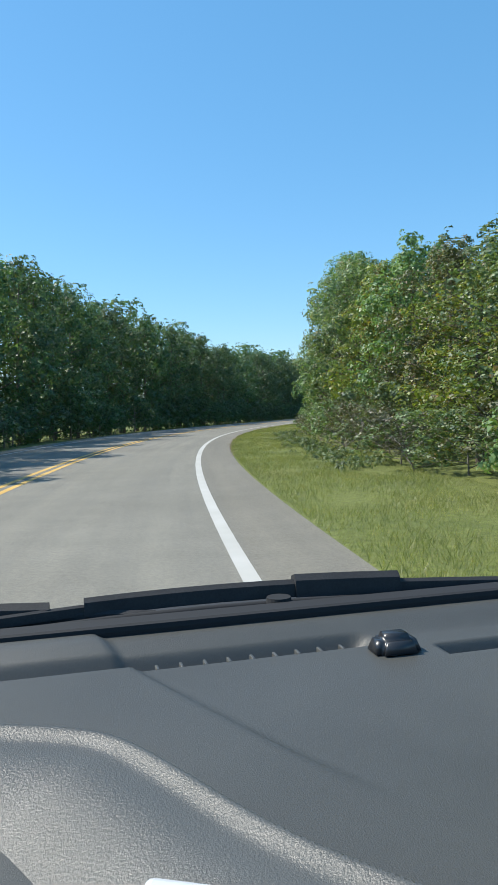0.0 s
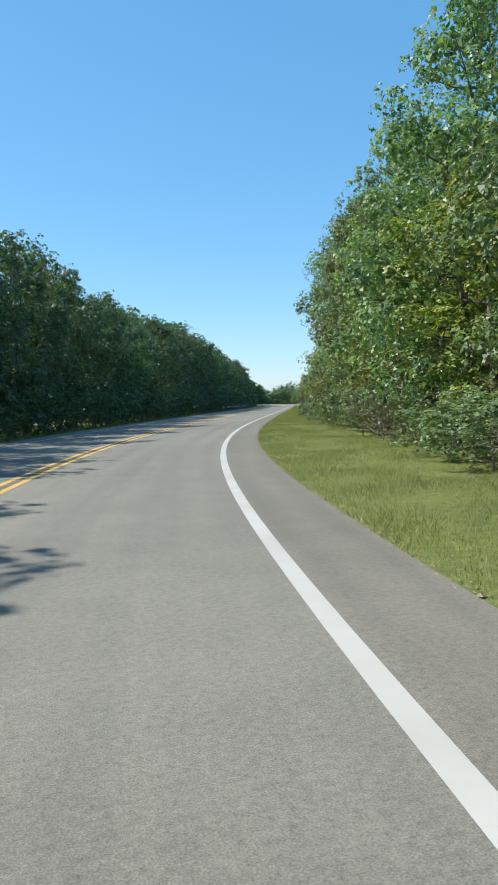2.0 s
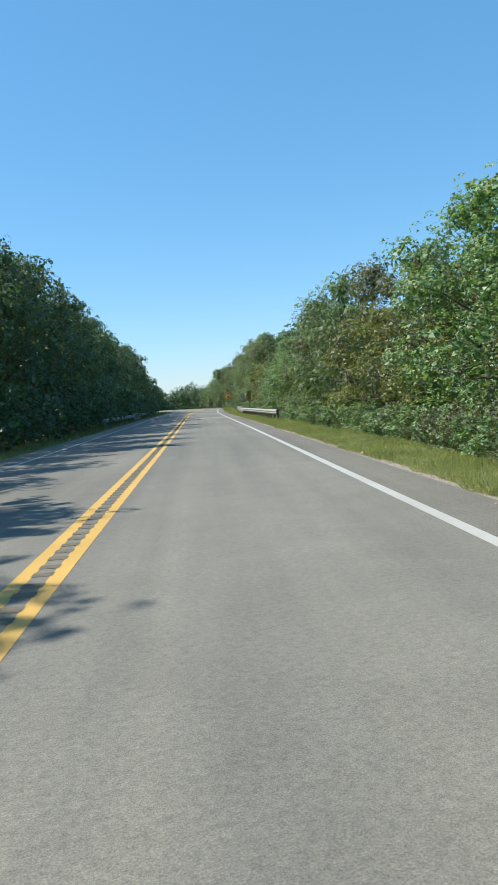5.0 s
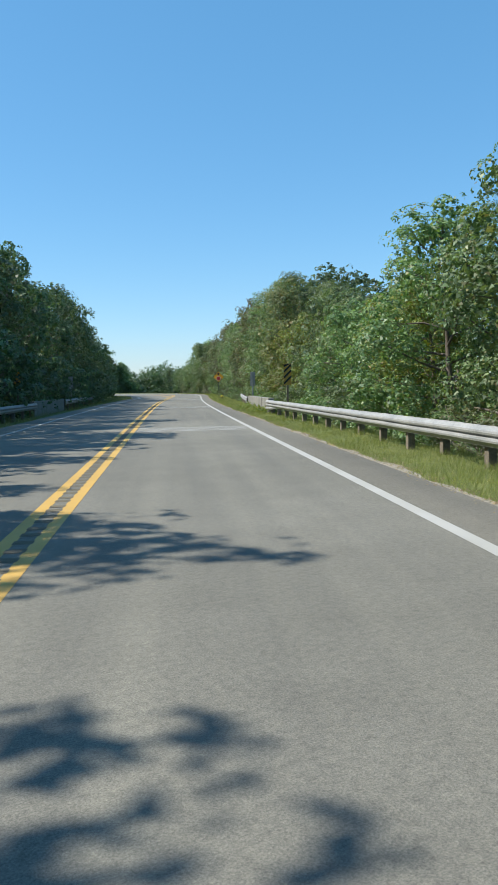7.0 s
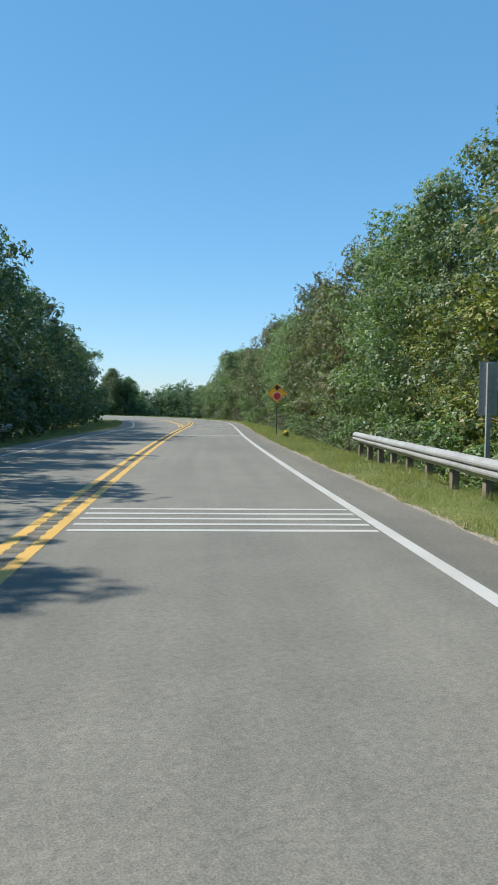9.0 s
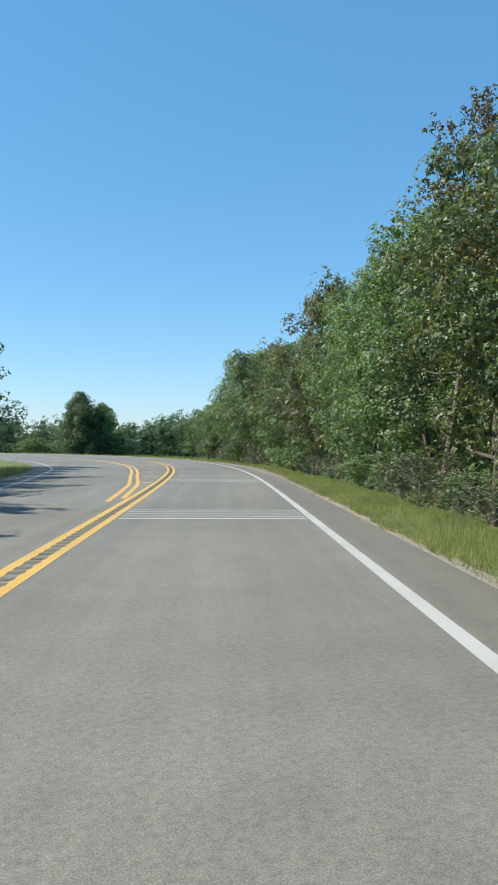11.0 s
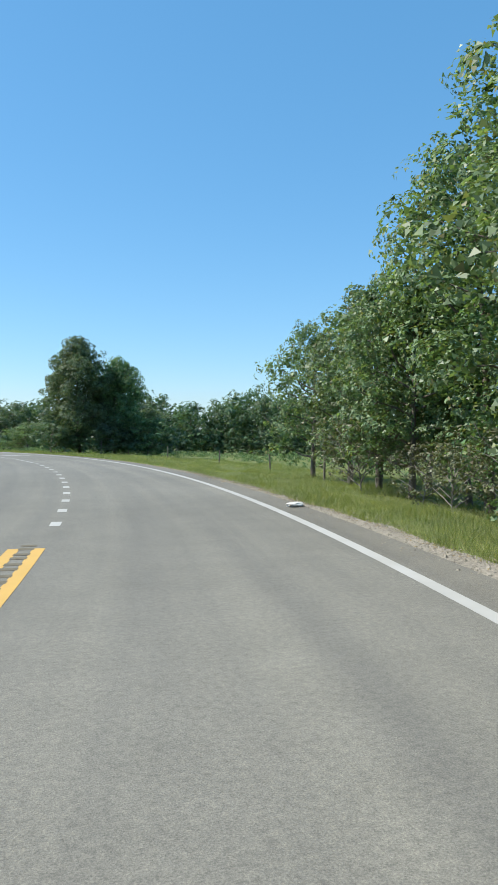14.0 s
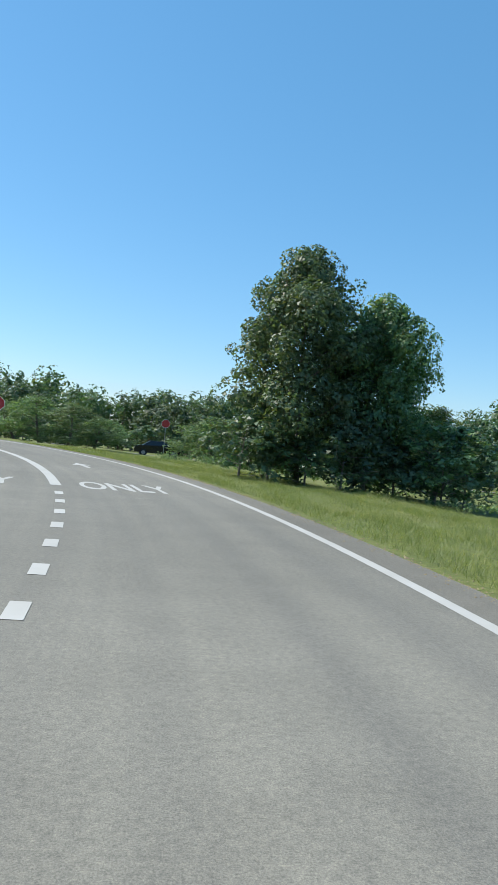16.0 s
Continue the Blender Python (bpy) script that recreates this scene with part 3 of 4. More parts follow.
def plant(key, s, u, height, turn, seed=0, wide=1.0, xy=None):
    k = KINDS[key]
    sd = seed % len(k["m"])
    p = at(s, u) if xy is None else Vector((*xy, 0))
    z = land_xy(p.x, p.y)
    g = height / k["h"]
    w = wide * (0.55 + 0.45 * g)
    m = Matrix.Translation((p.x, p.y, z)) @ Matrix.Rotation(turn, 4, "Z") @ Matrix.Diagonal((w, w, g, 1))
    if sd not in k["first"]:
        k["first"][sd] = thing_tree(k["m"][sd], k["name"], k["label"], k["category"], k["crown_name"], k["trunk_name"], k["group"])
        k["first"][sd].matrix_basis = m
        return k["first"][sd]
    src = k["first"][sd]
    keep = src.matrix_basis.copy()
    src.matrix_basis = Matrix()
    ob = copy_thing(src, m)
    src.matrix_basis = keep
    return ob


DEEP = {}


def deep(pile, key, s, u, height, turn, seed=0, wide=1.0, xy=None):
    """A tree that stands behind others, added to a joined wood."""
    k = KINDS[key]
    p = at(s, u) if xy is None else Vector((*xy, 0))
    g = height / k["h"]
    w = wide * (0.55 + 0.45 * g)
    m = Matrix.Translation((p.x, p.y, land_xy(p.x, p.y))) @ Matrix.Rotation(turn, 4, "Z") @ Matrix.Diagonal((w, w, g, 1))
    DEEP.setdefault((pile, key), []).append((k["m"][seed % len(k["m"])], m))


def join_deep(pile, label):
    """Joins a wood's trees into one object with leaves and trunks."""
    V, loops, sizes, mats, slots, base = [], [], [], [], [], 0
    for (name, key), trees in DEEP.items():
        if name != pile:
            continue
        for meshes, m in trees:
            A = np.array(m)
            for me in meshes:
                n = len(me.vertices)
                co = np.empty(n * 3, dtype=np.float32)
                me.vertices.foreach_get("co", co)
                idx = np.empty(len(me.loops), dtype=np.int32)
                me.loops.foreach_get("vertex_index", idx)
                V.append(co.reshape(-1, 3) @ A[:3, :3].T + A[:3, 3])
                loops.append(idx + base)
                count = len(me.polygons)
                sizes.append(np.full(count, len(idx) // count, dtype=np.int32))
                if me.materials[0] not in slots:
                    slots.append(me.materials[0])
                mats.append(np.full(count, slots.index(me.materials[0]), dtype=np.int32))
                base += n
    V, loops, sizes, mats = np.concatenate(V), np.concatenate(loops), np.concatenate(sizes), np.concatenate(mats)
    me = bpy.data.meshes.new(pile)
    me.vertices.add(len(V))
    me.vertices.foreach_set("co", V.astype(np.float32).ravel())
    me.loops.add(len(loops))
    me.loops.foreach_set("vertex_index", loops.astype(np.int32))
    me.polygons.add(len(sizes))
    me.polygons.foreach_set("loop_start", np.concatenate([[0], np.cumsum(sizes)[:-1]]).astype(np.int32))
    for q in slots:
        me.materials.append(q)
    me.polygons.foreach_set("material_index", mats)
    me.update(calc_edges=True)
    return tagged(new(pile, me), label, "woodland", kind="stuff")


WOOD = random.Random(7)
RIGHT_TOP = ([-40, 14, 20, 30, 36, 39, 48, 64, 70, 80, 86, 88.5, 90, 93, 105, 112, 125, 131, 148, 155, 162, 166, 168, 174, 180, 187, 198, 204, 212, 218, 222, 226, 230, 236, 240, 246, 250, 254, 258, 264, 270, 274, 276, 278, 283, 287, 290],
             [5.6, 5.9, 6.6, 7.8, 8.5, 9.4, 10.6, 11, 11.8, 12.4, 12.2, 10, 8, 7.2, 6.4, 6.7, 6.9, 7.5, 7.9, 7, 5.7, 5.2, 6, 7.5, 7.6, 9.2, 10.6, 11.2, 10.2, 9.7, 10.6, 11.2, 11.8, 11, 10.4, 10.8, 11.2, 11, 10.2, 9.9, 10.4, 9.4, 8.2, 5.6, 5.6, 4.8, 4.2])


def grown(s, u):
    """How tall a tree must be to reach the wood's skyline over the road."""
    return (float(np.interp(s, *RIGHT_TOP)) - float(land(s, u))) / float(np.interp(s, [60, 190, 205], [0.95, 0.96, 0.97]))


def front(s):
    """Where the leaves of the right-hand wood begin."""
    return float(np.interp(s, [-40, 60, 84, 98, 130, 150, 200, 210, 262, 285], [-4.6, -4.6, -4.2, -3.6, -3.7, -4.2, -4.2, -3.7, -3.3, -3.6]))


def build_right_wood():
    s = 4.0
    while s < 275:
        h = grown(s, front(s) - 2.4) * WOOD.uniform(0.85, 1.02)
        r = WOOD.random()
        key = "edge_lime" if (r < (0.32 if s < 135 else 0.2) and s < 205) else "edge" if r < 0.8 or s < 40 or 90 < s < 200 else "tall"
        if key == "edge" and WOOD.random() < float(np.interp(s, [0, 130, 150, 200, 212, 245, 255], [0.2, 0.2, 0.15, 0.15, 0.4, 0.35, 0.1])):
            key = "edge_olive"
        if key == "edge_lime":
            h = min(h, 8.5) * 0.85
        if key == "edge" and h > 10.3:
            key = "edge_big"
        plant(key, s, front(s) - (2.9 if key == "edge_big" else 2.2) - WOOD.random() * 0.8, h, WOOD.random() * 6.28, WOOD.randrange(9), WOOD.uniform(0.9, 1.15))
        s += WOOD.uniform(2.9, 4.3)
    s = 6.0
    while s < 268:
        h = grown(s, front(s) - 6) * WOOD.uniform(0.86, 1.05)
        key = "tall" if WOOD.random() < 0.22 and not 88 < s < 190 else "back"
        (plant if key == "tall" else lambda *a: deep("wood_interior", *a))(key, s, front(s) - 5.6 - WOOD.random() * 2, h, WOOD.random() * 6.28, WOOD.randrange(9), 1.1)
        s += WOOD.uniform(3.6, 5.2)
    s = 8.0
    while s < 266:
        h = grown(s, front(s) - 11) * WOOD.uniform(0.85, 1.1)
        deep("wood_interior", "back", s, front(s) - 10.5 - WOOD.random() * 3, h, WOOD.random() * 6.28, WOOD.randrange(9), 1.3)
        s += WOOD.uniform(5, 7)
    s = 2.0
    while s < 282:
        key = "brush" if WOOD.random() < (0.45 if s < 115 or s > 225 else 0.3) else "shrub"
        plant(key, s, front(s) - 0.2 - WOOD.random() * 0.9, WOOD.uniform(1.0, 2.1) * (0.75 if key == "brush" else 1), WOOD.random() * 6.28, WOOD.randrange(9), WOOD.uniform(0.9, 1.2))
        s += WOOD.uniform(1.3, 2.2) if s < 225 else WOOD.uniform(2.0, 3.2)


LEFT_TOP = ([-40, 42, 57, 70, 86, 95, 103, 108, 118, 126, 136, 145, 156, 178, 185, 193, 198, 207, 213, 220, 230, 246], [12, 12.2, 13.6, 13.5, 12.6, 12.4, 9.8, 10.2, 11.4, 12, 12, 13.2, 13.4, 13, 10.6, 9.4, 10.2, 11.2, 9.8, 9.4, 8.6, 7.6])


def build_left_wood():
    s = 14.0
    while s < 250:
        h = float(np.interp(s, *LEFT_TOP)) * WOOD.uniform(0.88, 1.1)
        u = float(np.interp(s, [0, 130, 200, 225, 246], [12.4, 12.6, 12.6, 13.2, 14.6]))
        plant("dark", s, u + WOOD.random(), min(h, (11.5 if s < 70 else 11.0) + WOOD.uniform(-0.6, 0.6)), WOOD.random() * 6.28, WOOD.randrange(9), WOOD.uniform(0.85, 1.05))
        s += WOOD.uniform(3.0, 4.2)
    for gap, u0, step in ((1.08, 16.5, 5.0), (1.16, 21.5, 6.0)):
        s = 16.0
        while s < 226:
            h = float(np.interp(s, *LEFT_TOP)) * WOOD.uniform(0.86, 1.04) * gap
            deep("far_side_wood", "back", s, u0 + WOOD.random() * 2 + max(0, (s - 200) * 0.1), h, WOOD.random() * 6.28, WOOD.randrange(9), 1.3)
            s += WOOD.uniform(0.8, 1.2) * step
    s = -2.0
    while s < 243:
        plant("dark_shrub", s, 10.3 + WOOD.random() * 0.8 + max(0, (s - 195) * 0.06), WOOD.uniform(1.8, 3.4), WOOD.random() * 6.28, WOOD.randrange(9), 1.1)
        s += WOOD.uniform(1.7, 2.7)


def build_far_wood():
    cx, cy = 88, 285
    for row, (r0, h0) in enumerate(((101, 6.6), (109, 8.2), (118, 9.4))):
        a = -80.0
        while a < 60:
            q = radians(a)
            r = r0 + WOOD.uniform(-4, 4) + 7 * math.sin(a * 0.06)
            (plant if row == 0 else lambda *b, **k: deep("distant_wood", *b, **k))("far", 0, 0, (h0 + float(np.interp(a, [-30, -8, 4, 12], [0.9, 0, 0, 0.7]))) * WOOD.uniform(0.8, 1.16), WOOD.random() * 6.28, WOOD.randrange(9), WOOD.uniform(1.0, 1.3),
                  xy=(cx - math.sin(q) * r, cy + math.cos(q) * r))
            a += WOOD.uniform(1.6, 2.4) * (1, 1.5, 1.7)[row]


def build_far_thicket():
    a = -80.0
    while a < 60:
        q, r = radians(a), 96 + WOOD.uniform(-3, 2) + 7 * math.sin(a * 0.06)
        deep("distant_wood", "far_shrub", 0, 0, WOOD.uniform(2.4, 3.8), WOOD.random() * 6.28, WOOD.randrange(9), WOOD.uniform(1.1, 1.5), xy=(88 - math.sin(q) * r, 285 + math.cos(q) * r))
        a += WOOD.uniform(1.4, 2.0)


build_far_thicket()
build_right_wood()
build_left_wood()
build_far_wood()
join_deep("wood_interior", "trees deeper in the roadside wood, shade put into their green")
join_deep("far_side_wood", "tall trees behind the shaded roadside edge, shade put into their dark green")
join_deep("distant_wood", "far green treetops behind the field's wood")
for key, s, u, h in (("rust", 235.0, -7.4, 13.0), ("rust", 229.5, -7.0, 14.1), ("tall", 49.5, -6.6, 11.4), ("tall", 65.0, -7.0, 12.6), ("edge_big", 57.0, -6.6, 13.6),
                     ("edge_big", 83.0, -7.2, 12.8), ("edge_big", 77.0, -7.4, 12.4), ("edge_big", 186.5, -9.6, 10.6), ("tall", 205.0, -7.6, 12.6), ("rust", 212.5, -7.2, 12.4),
                     ("end", 283.2, -4.9, 5.4), ("end", 280.4, -5.0, 5.5), ("end", 277.6, -4.6, 5.7), ("end", 282.0, -6.8, 5.8), ("end", 279.0, -6.8, 6.2),
                     ("end", 275.8, -4.6, 5.8), ("end", 276.2, -6.4, 6.2), ("edge_big", 262.0, -6.4, 10.0), ("edge_big", 246.0, -7.4, 11.6), ("edge_big", 270.9, -6.6, 10.9), ("tall", 266.0, -7.4, 10.4)):
    plant(key, s, u, h, s * 1.7, int(s), 1.0)
plant("lone", 0, 0, 9.2, 0.4, 0, 1.0, xy=(99.1, 310.5))
plant("lone_low", 0, 0, 7.9, 2.0, 0, 0.9, xy=(102.1, 311.3))
plant("edge", 0, 0, 4.2, 1.0, 1, 1.2, xy=(105.6, 312.5))
for k in range(8):
    plant("dark_shrub", 0, 0, 2.2 + 0.5 * math.sin(k * 2), k * 1.3, k, 1.25, xy=(96.6 + k * 1.25, 309.2 + 0.8 * math.sin(k * 1.7)))
plant("shrub", 0, 0, 3.0, 2.0, 1, 1.6, xy=(104.5, 309.0))
for k, (x, y, h) in enumerate(((86.8, 341.0, 3.4), (84.4, 343.0, 3.8), (82.0, 345.5, 3.2), (88.6, 344.0, 2.6), (97.8, 336.5, 3.2), (99.8, 337.5, 3.6), (101.8, 336.0, 2.8))):
    plant("edge", 0, 0, h, k * 1.9, k, 1.5, xy=(x, y))

# ======== grass blades ========
def build_grass(s0, s1, outer, inner, density, tall, seed):
    rng = np.random.default_rng(seed)
    n = int((s1 - s0) * 3.6 * density)
    s = s0 + (s1 - s0) * rng.random(n)
    f = rng.random(n)
    u = np.interp(s, np.linspace(s0, s1, 40), [inner(q) for q in np.linspace(s0, s1, 40)]) * (1 - f) + \
        np.interp(s, np.linspace(s0, s1, 40), [outer(q) for q in np.linspace(s0, s1, 40)]) * f
    x, y, h = np.interp(s, S_ALL, PX), np.interp(s, S_ALL, PY), np.interp(s, S_ALL, TH)
    px, py = x - np.cos(h) * u, y - np.sin(h) * u
    z = land(s, u) - 0.01
    patch = 0.35 + 0.95 * (np.sin(s * 1.7 + u * 2.3) * np.sin(s * 0.6 - u * 1.1) * 0.5 + 0.5)
    L = tall * (0.5 + 0.8 * rng.random(n)) * patch
    q = rng.random(n) * 6.283
    lean = rng.normal(size=(n, 2)) * 0.55
    w = 0.0016 + 0.0022 * rng.random(n)
    side = np.stack([np.cos(q) * w, np.sin(q) * w, np.zeros(n)], 1)
    p = np.stack([px, py, z], 1)
    tip = p + np.stack([lean[:, 0] * L, lean[:, 1] * L, L], 1)
    return quads("grass", np.stack([p - side, p + side, tip], 1), M_GRASS)


tagged(new("verge_grass", build_grass(2, 100, lambda s: front(s) - 0.4, lambda s: float(right_edge(s)) - 0.05, 760, 0.1, 3)),
       "short green grass on the verge, taller in tufts", "grass", kind="stuff")
tagged(new("verge_grass", build_grass(95, 275, lambda s: front(s) - 0.2, lambda s: gravel_rim(s) + 0.03, 640, 0.12, 4)),
       "rough green grass sloping away from the gravel edge", "grass", kind="stuff")
tagged(new("field_grass", build_grass(262, 335, lambda s: -9.0, lambda s: float(right_edge(s)) - 0.3, 1000, 0.16, 5)),
       "long green grass along the field's edge", "grass", kind="stuff")
tagged(new("verge_grass", build_grass(60, 250, lambda s: float(left_edge(s)) + 2.4, lambda s: float(left_edge(s)) + 0.05, 50, 0.25, 6)),
       "shaded grass strip under the trees", "grass", kind="stuff")

# ======== guardrails and bridge parapets ========
def beam_mesh(s0, s1, u0, u1, low=0.29, drop=0.0, face=1):
    """A W-shaped rail between two places; face 1 looks left, -1 right."""
    prof = [(0.0, 0.0), (0.02, 0.012), (0.07, 0.06), (0.1, 0.068), (0.13, 0.06), (0.145, 0.012), (0.165, 0.012), (0.18, 0.06), (0.21, 0.068), (0.24, 0.06), (0.29, 0.012), (0.31, 0.0)]
    n = max(3, int((s1 - s0) / 0.9) + 1)
    V, Fc = [], []
    for k, q in enumerate(np.linspace(0, 1, n)):
        s, u = s0 + (s1 - s0) * q, u0 + (u1 - u0) * q
        sag = 0.003 * math.sin(k * 1.7)
        for inset in (0, -0.006):
            for h, o in prof:
                V.append(at(s, u + face * (o + inset), low + h + sag - drop * q))
    m = len(prof)
    for k in range(n - 1):
        b, c = k * 2 * m, (k + 1) * 2 * m
        for j in range(m - 1):
            Fc.append((b + j, b + j + 1, c + j + 1, c + j))
            Fc.append((b + m + j + 1, b + m + j, c + m + j, c + m + j + 1))
        Fc.append((b, c, c + m, b + m))
        Fc.append((b + m - 1, b + 2 * m - 1, c + 2 * m - 1, c + m - 1))
    return mesh_from("rail", V, Fc, M_SIGN_METAL)


def guardrail(s0, s1, u0, u1, face, label):
    g = new("guardrail", None)
    g.location = at(s0, u0)
    tagged(g, label, "guardrail", "bridge guardrails")
    back = Matrix.Translation(-g.location)
    rail = beam_mesh(s0, s1, u0, u1, face=face)
    rail.transform(back)
    child("rail", rail, g, "galvanised W-shaped steel rail")
    n = max(2, int(abs(s1 - s0) / 1.9) + 1)
    for q in np.linspace(0.03, 0.97, n):
        s, u = s0 + (s1 - s0) * q, u0 + (u1 - u0) * q - face * 0.14
        p = at(s, u)
        z = min(float(land(s, u)), 0) - 0.3
        bm = bmesh.new()
        box(bm, (0.14, 0.15, 0.58 - z), Matrix.Translation(p + Vector((0, 0, (0.58 + z) / 2))) @ Matrix.Rotation(radians(heading(s)), 4, "Z"), 0.012)
        bm.transform(back)
        part("post", bm, M_POST_WOOD, g, "weathered timber post")
    return g


def transition(s0, s1, u, face, rail_of):
    """The short rail that fans out from two waves to three beside a parapet, s0 the pointed end."""
    prof = [(0.0, 0.0), (0.05, 0.012), (0.1, 0.06), (0.14, 0.068), (0.18, 0.06), (0.21, 0.012), (0.23, 0.0)]
    V, Fc, n, m = [], [], 9, len(prof)
    for q in np.linspace(0, 1, n):
        s = s0 + (s1 - s0) * q
        for inset in (0, -0.006):
            V += [at(s, u + face * (o * (0.25 + 0.75 * q) + inset), 0.3 - 0.21 * (1 - h / 0.23) * (0.06 + 0.94 * q)) for h, o in prof]
    for k in range(n - 1):
        b, c = k * 2 * m, (k + 1) * 2 * m
        for j in range(m - 1):
            Fc += [(b + j, b + j + 1, c + j + 1, c + j), (b + m + j + 1, b + m + j, c + m + j, c + m + j + 1)]
        Fc += [(b, c, c + m, b + m), (b + m - 1, b + 2 * m - 1, c + 2 * m - 1, c + m - 1)]
    Fc += [tuple(range((n - 1) * 2 * m, (n - 1) * 2 * m + m)) + tuple(range((n - 1) * 2 * m + 2 * m - 1, (n - 1) * 2 * m + m - 1, -1))]
    me = mesh_from("lower_rail", V, Fc, M_SIGN_METAL)
    me.transform(Matrix.Translation(-rail_of.location))
    child("lower_rail", me, rail_of, "third steel wave tapering away from the parapet")


near_rail = guardrail(136.3, 165.1, -2.3, -1.88, 1, "galvanised guardrail on timber posts over rough grass")
transition(162.2, 165.3, -1.89, 1, near_rail)
beyond_rail = guardrail(174.0, 193.5, -1.88, -3.1, 1, "galvanised guardrail flaring away beyond the bridge")
transition(176.4, 173.9, -1.97, 1, beyond_rail)
guardrail(146, 169.6, 9.3, 8.95, -1, "galvanised guardrail in the shade of trees")
guardrail(179.2, 199.5, 8.95, 9.6, -1, "galvanised guardrail on the shaded far side")


def parapet(s0, s1, u, face):
    g = new("bridge_parapet", None)
    g.location = at(s0, u)
    tagged(g, "stained concrete bridge parapet slab, streaked and mossy", "parapet", "bridge parapets")
    bm = bmesh.new()
    p0, p1 = at(s0, u), at(s1, u)
    mid = (p0 + p1) / 2 - g.location
    rot = Matrix.Rotation(radians(heading((s0 + s1) / 2)), 4, "Z")
    box(bm, (0.26, (p1 - p0).length, 1.0), Matrix.Translation(mid + Vector((0, 0, 0.17))) @ rot, 0.025)
    part("slab", bm, M_CONCRETE, g)
    return g


for a, b in ((164.9, 167.3), (167.5, 174.4)):
    parapet(a, b, -2.05, 1)
    parapet(a + 4.6, b + 4.9, 9.15, -1)

# ======== signs ========
def plate(shape, thick, m):
    """A flat sign plate from a 2D outline in x, z; its face looks to -y."""
    bm = bmesh.new()
    f = bm.faces.new([bm.verts.new(m @ Vector((x, 0, z))) for x, z in shape])
    r = bmesh.ops.extrude_face_region(bm, geom=[f])
    bmesh.ops.translate(bm, verts=[v for v in r["geom"] if isinstance(v, bmesh.types.BMVert)], vec=m.to_3x3() @ Vector((0, thick, 0)))
    bmesh.ops.recalc_face_normals(bm, faces=bm.faces)
    return bm


def post(height, material, name="post", parent=None, w=0.06):
    bm = bmesh.new()
    box(bm, (w, w * 0.7, height + 0.3), Matrix.Translation((0, 0.035, height / 2 - 0.15)), 0.008)
    return part(name, bm, material, parent)


def sign_base(name, s, u, label, turn=0.0, xy=None):
    g = new(name, None)
    p = at(s, u) if xy is None else Vector((*xy, 0))
    g.matrix_basis = Matrix.Translation((p.x, p.y, land_xy(p.x, p.y))) @ Matrix.Rotation(radians((heading(s) if xy is None else 0) + turn), 4, "Z")
    return tagged(g, label, "road sign")


def octagon(r, cz):
    return [(r * math.cos(radians(22.5 + 45 * k)), cz + r * math.sin(radians(22.5 + 45 * k))) for k in range(8)]


def stop_ahead():
    g = sign_base("warning_sign", 208.1, -1.8, "yellow diamond stop-ahead sign on a dark steel post", -4)
    z = 2.16 - g.location.z
    post(z + 0.35, M_POST_STEEL, parent=g)
    r = 0.53
    d = [(0, z - r), (r, z), (0, z + r), (-r, z)]
    board = part("board", plate(d, 0.004, Matrix()), M_YELLOW_SIGN, g, "yellow diamond board")
    ins = [(x * 0.95, z + (q - z) * 0.95) for x, q in d]
    ins2 = [(x * 0.92, z + (q - z) * 0.92) for x, q in d]
    bm = bmesh.new()
    o = [bm.verts.new((x, -0.003, q)) for x, q in ins]
    i = [bm.verts.new((x, -0.003, q)) for x, q in ins2]
    for k in range(4):
        bm.faces.new((o[k], o[(k + 1) % 4], i[(k + 1) % 4], i[k]))
    part("border", bm, M_BLACK_SIGN, board)
    part("octagon", plate(octagon(0.225, z - 0.14), 0.003, Matrix.Translation((0, -0.005, 0))), M_WHITE_SIGN, board)
    part("stop_symbol", plate(octagon(0.205, z - 0.14), 0.003, Matrix.Translation((0, -0.008, 0))), M_RED_SIGN, board, "red octagon symbol")
    arrow = [(-0.068, z + 0.17), (0.068, z + 0.17), (0.068, z + 0.265), (0.195, z + 0.265), (0, z + 0.455), (-0.195, z + 0.265), (-0.068, z + 0.265)]
    part("arrow", plate(arrow, 0.003, Matrix.Translation((0, -0.006, 0))), M_BLACK_SIGN, board, "black upward arrow")
    return g


def object_marker(s, u, turn, label, slope=1):
    g = sign_base("object_marker", s, u, label, turn)
    dz = -g.location.z
    post(2.12 + dz, M_POST_WOOD if turn == 0 else M_SIGN_METAL, parent=g, w=0.08)
    lo, hi, w = 1.22 + dz, 2.14 + dz, 0.16
    board = part("board", plate([(-w, lo), (w, lo), (w, hi), (-w, hi)], 0.004, Matrix()), M_SHADE_YELLOW if turn == 0 else M_SIGN_METAL, g)
    if turn == 0:
        for k in range(4):
            z0 = lo + 0.02 + k * 0.25
            q = [(-w, z0), (w, z0 + slope * 0.3), (w, z0 + slope * 0.3 + 0.115), (-w, z0 + 0.115)]
            q = [(x, min(max(v, lo), hi)) for x, v in q]
            part("stripe", plate(q, 0.002, Matrix.Translation((0, -0.003, 0))), M_BLACK_SIGN, board, "black slanting stripe")
    return g


stop_ahead()
object_marker(163.6, -2.6, 0, "yellow and black striped marker board behind the guardrail")
object_marker(181.6, -2.95, 180, "grey back of a marker board behind the guardrail")
object_marker(169.5, 9.8, 0, "yellow and black striped marker board in the shade", -1)
object_marker(186.5, 9.6, 180, "grey back of a marker board in tree shade")


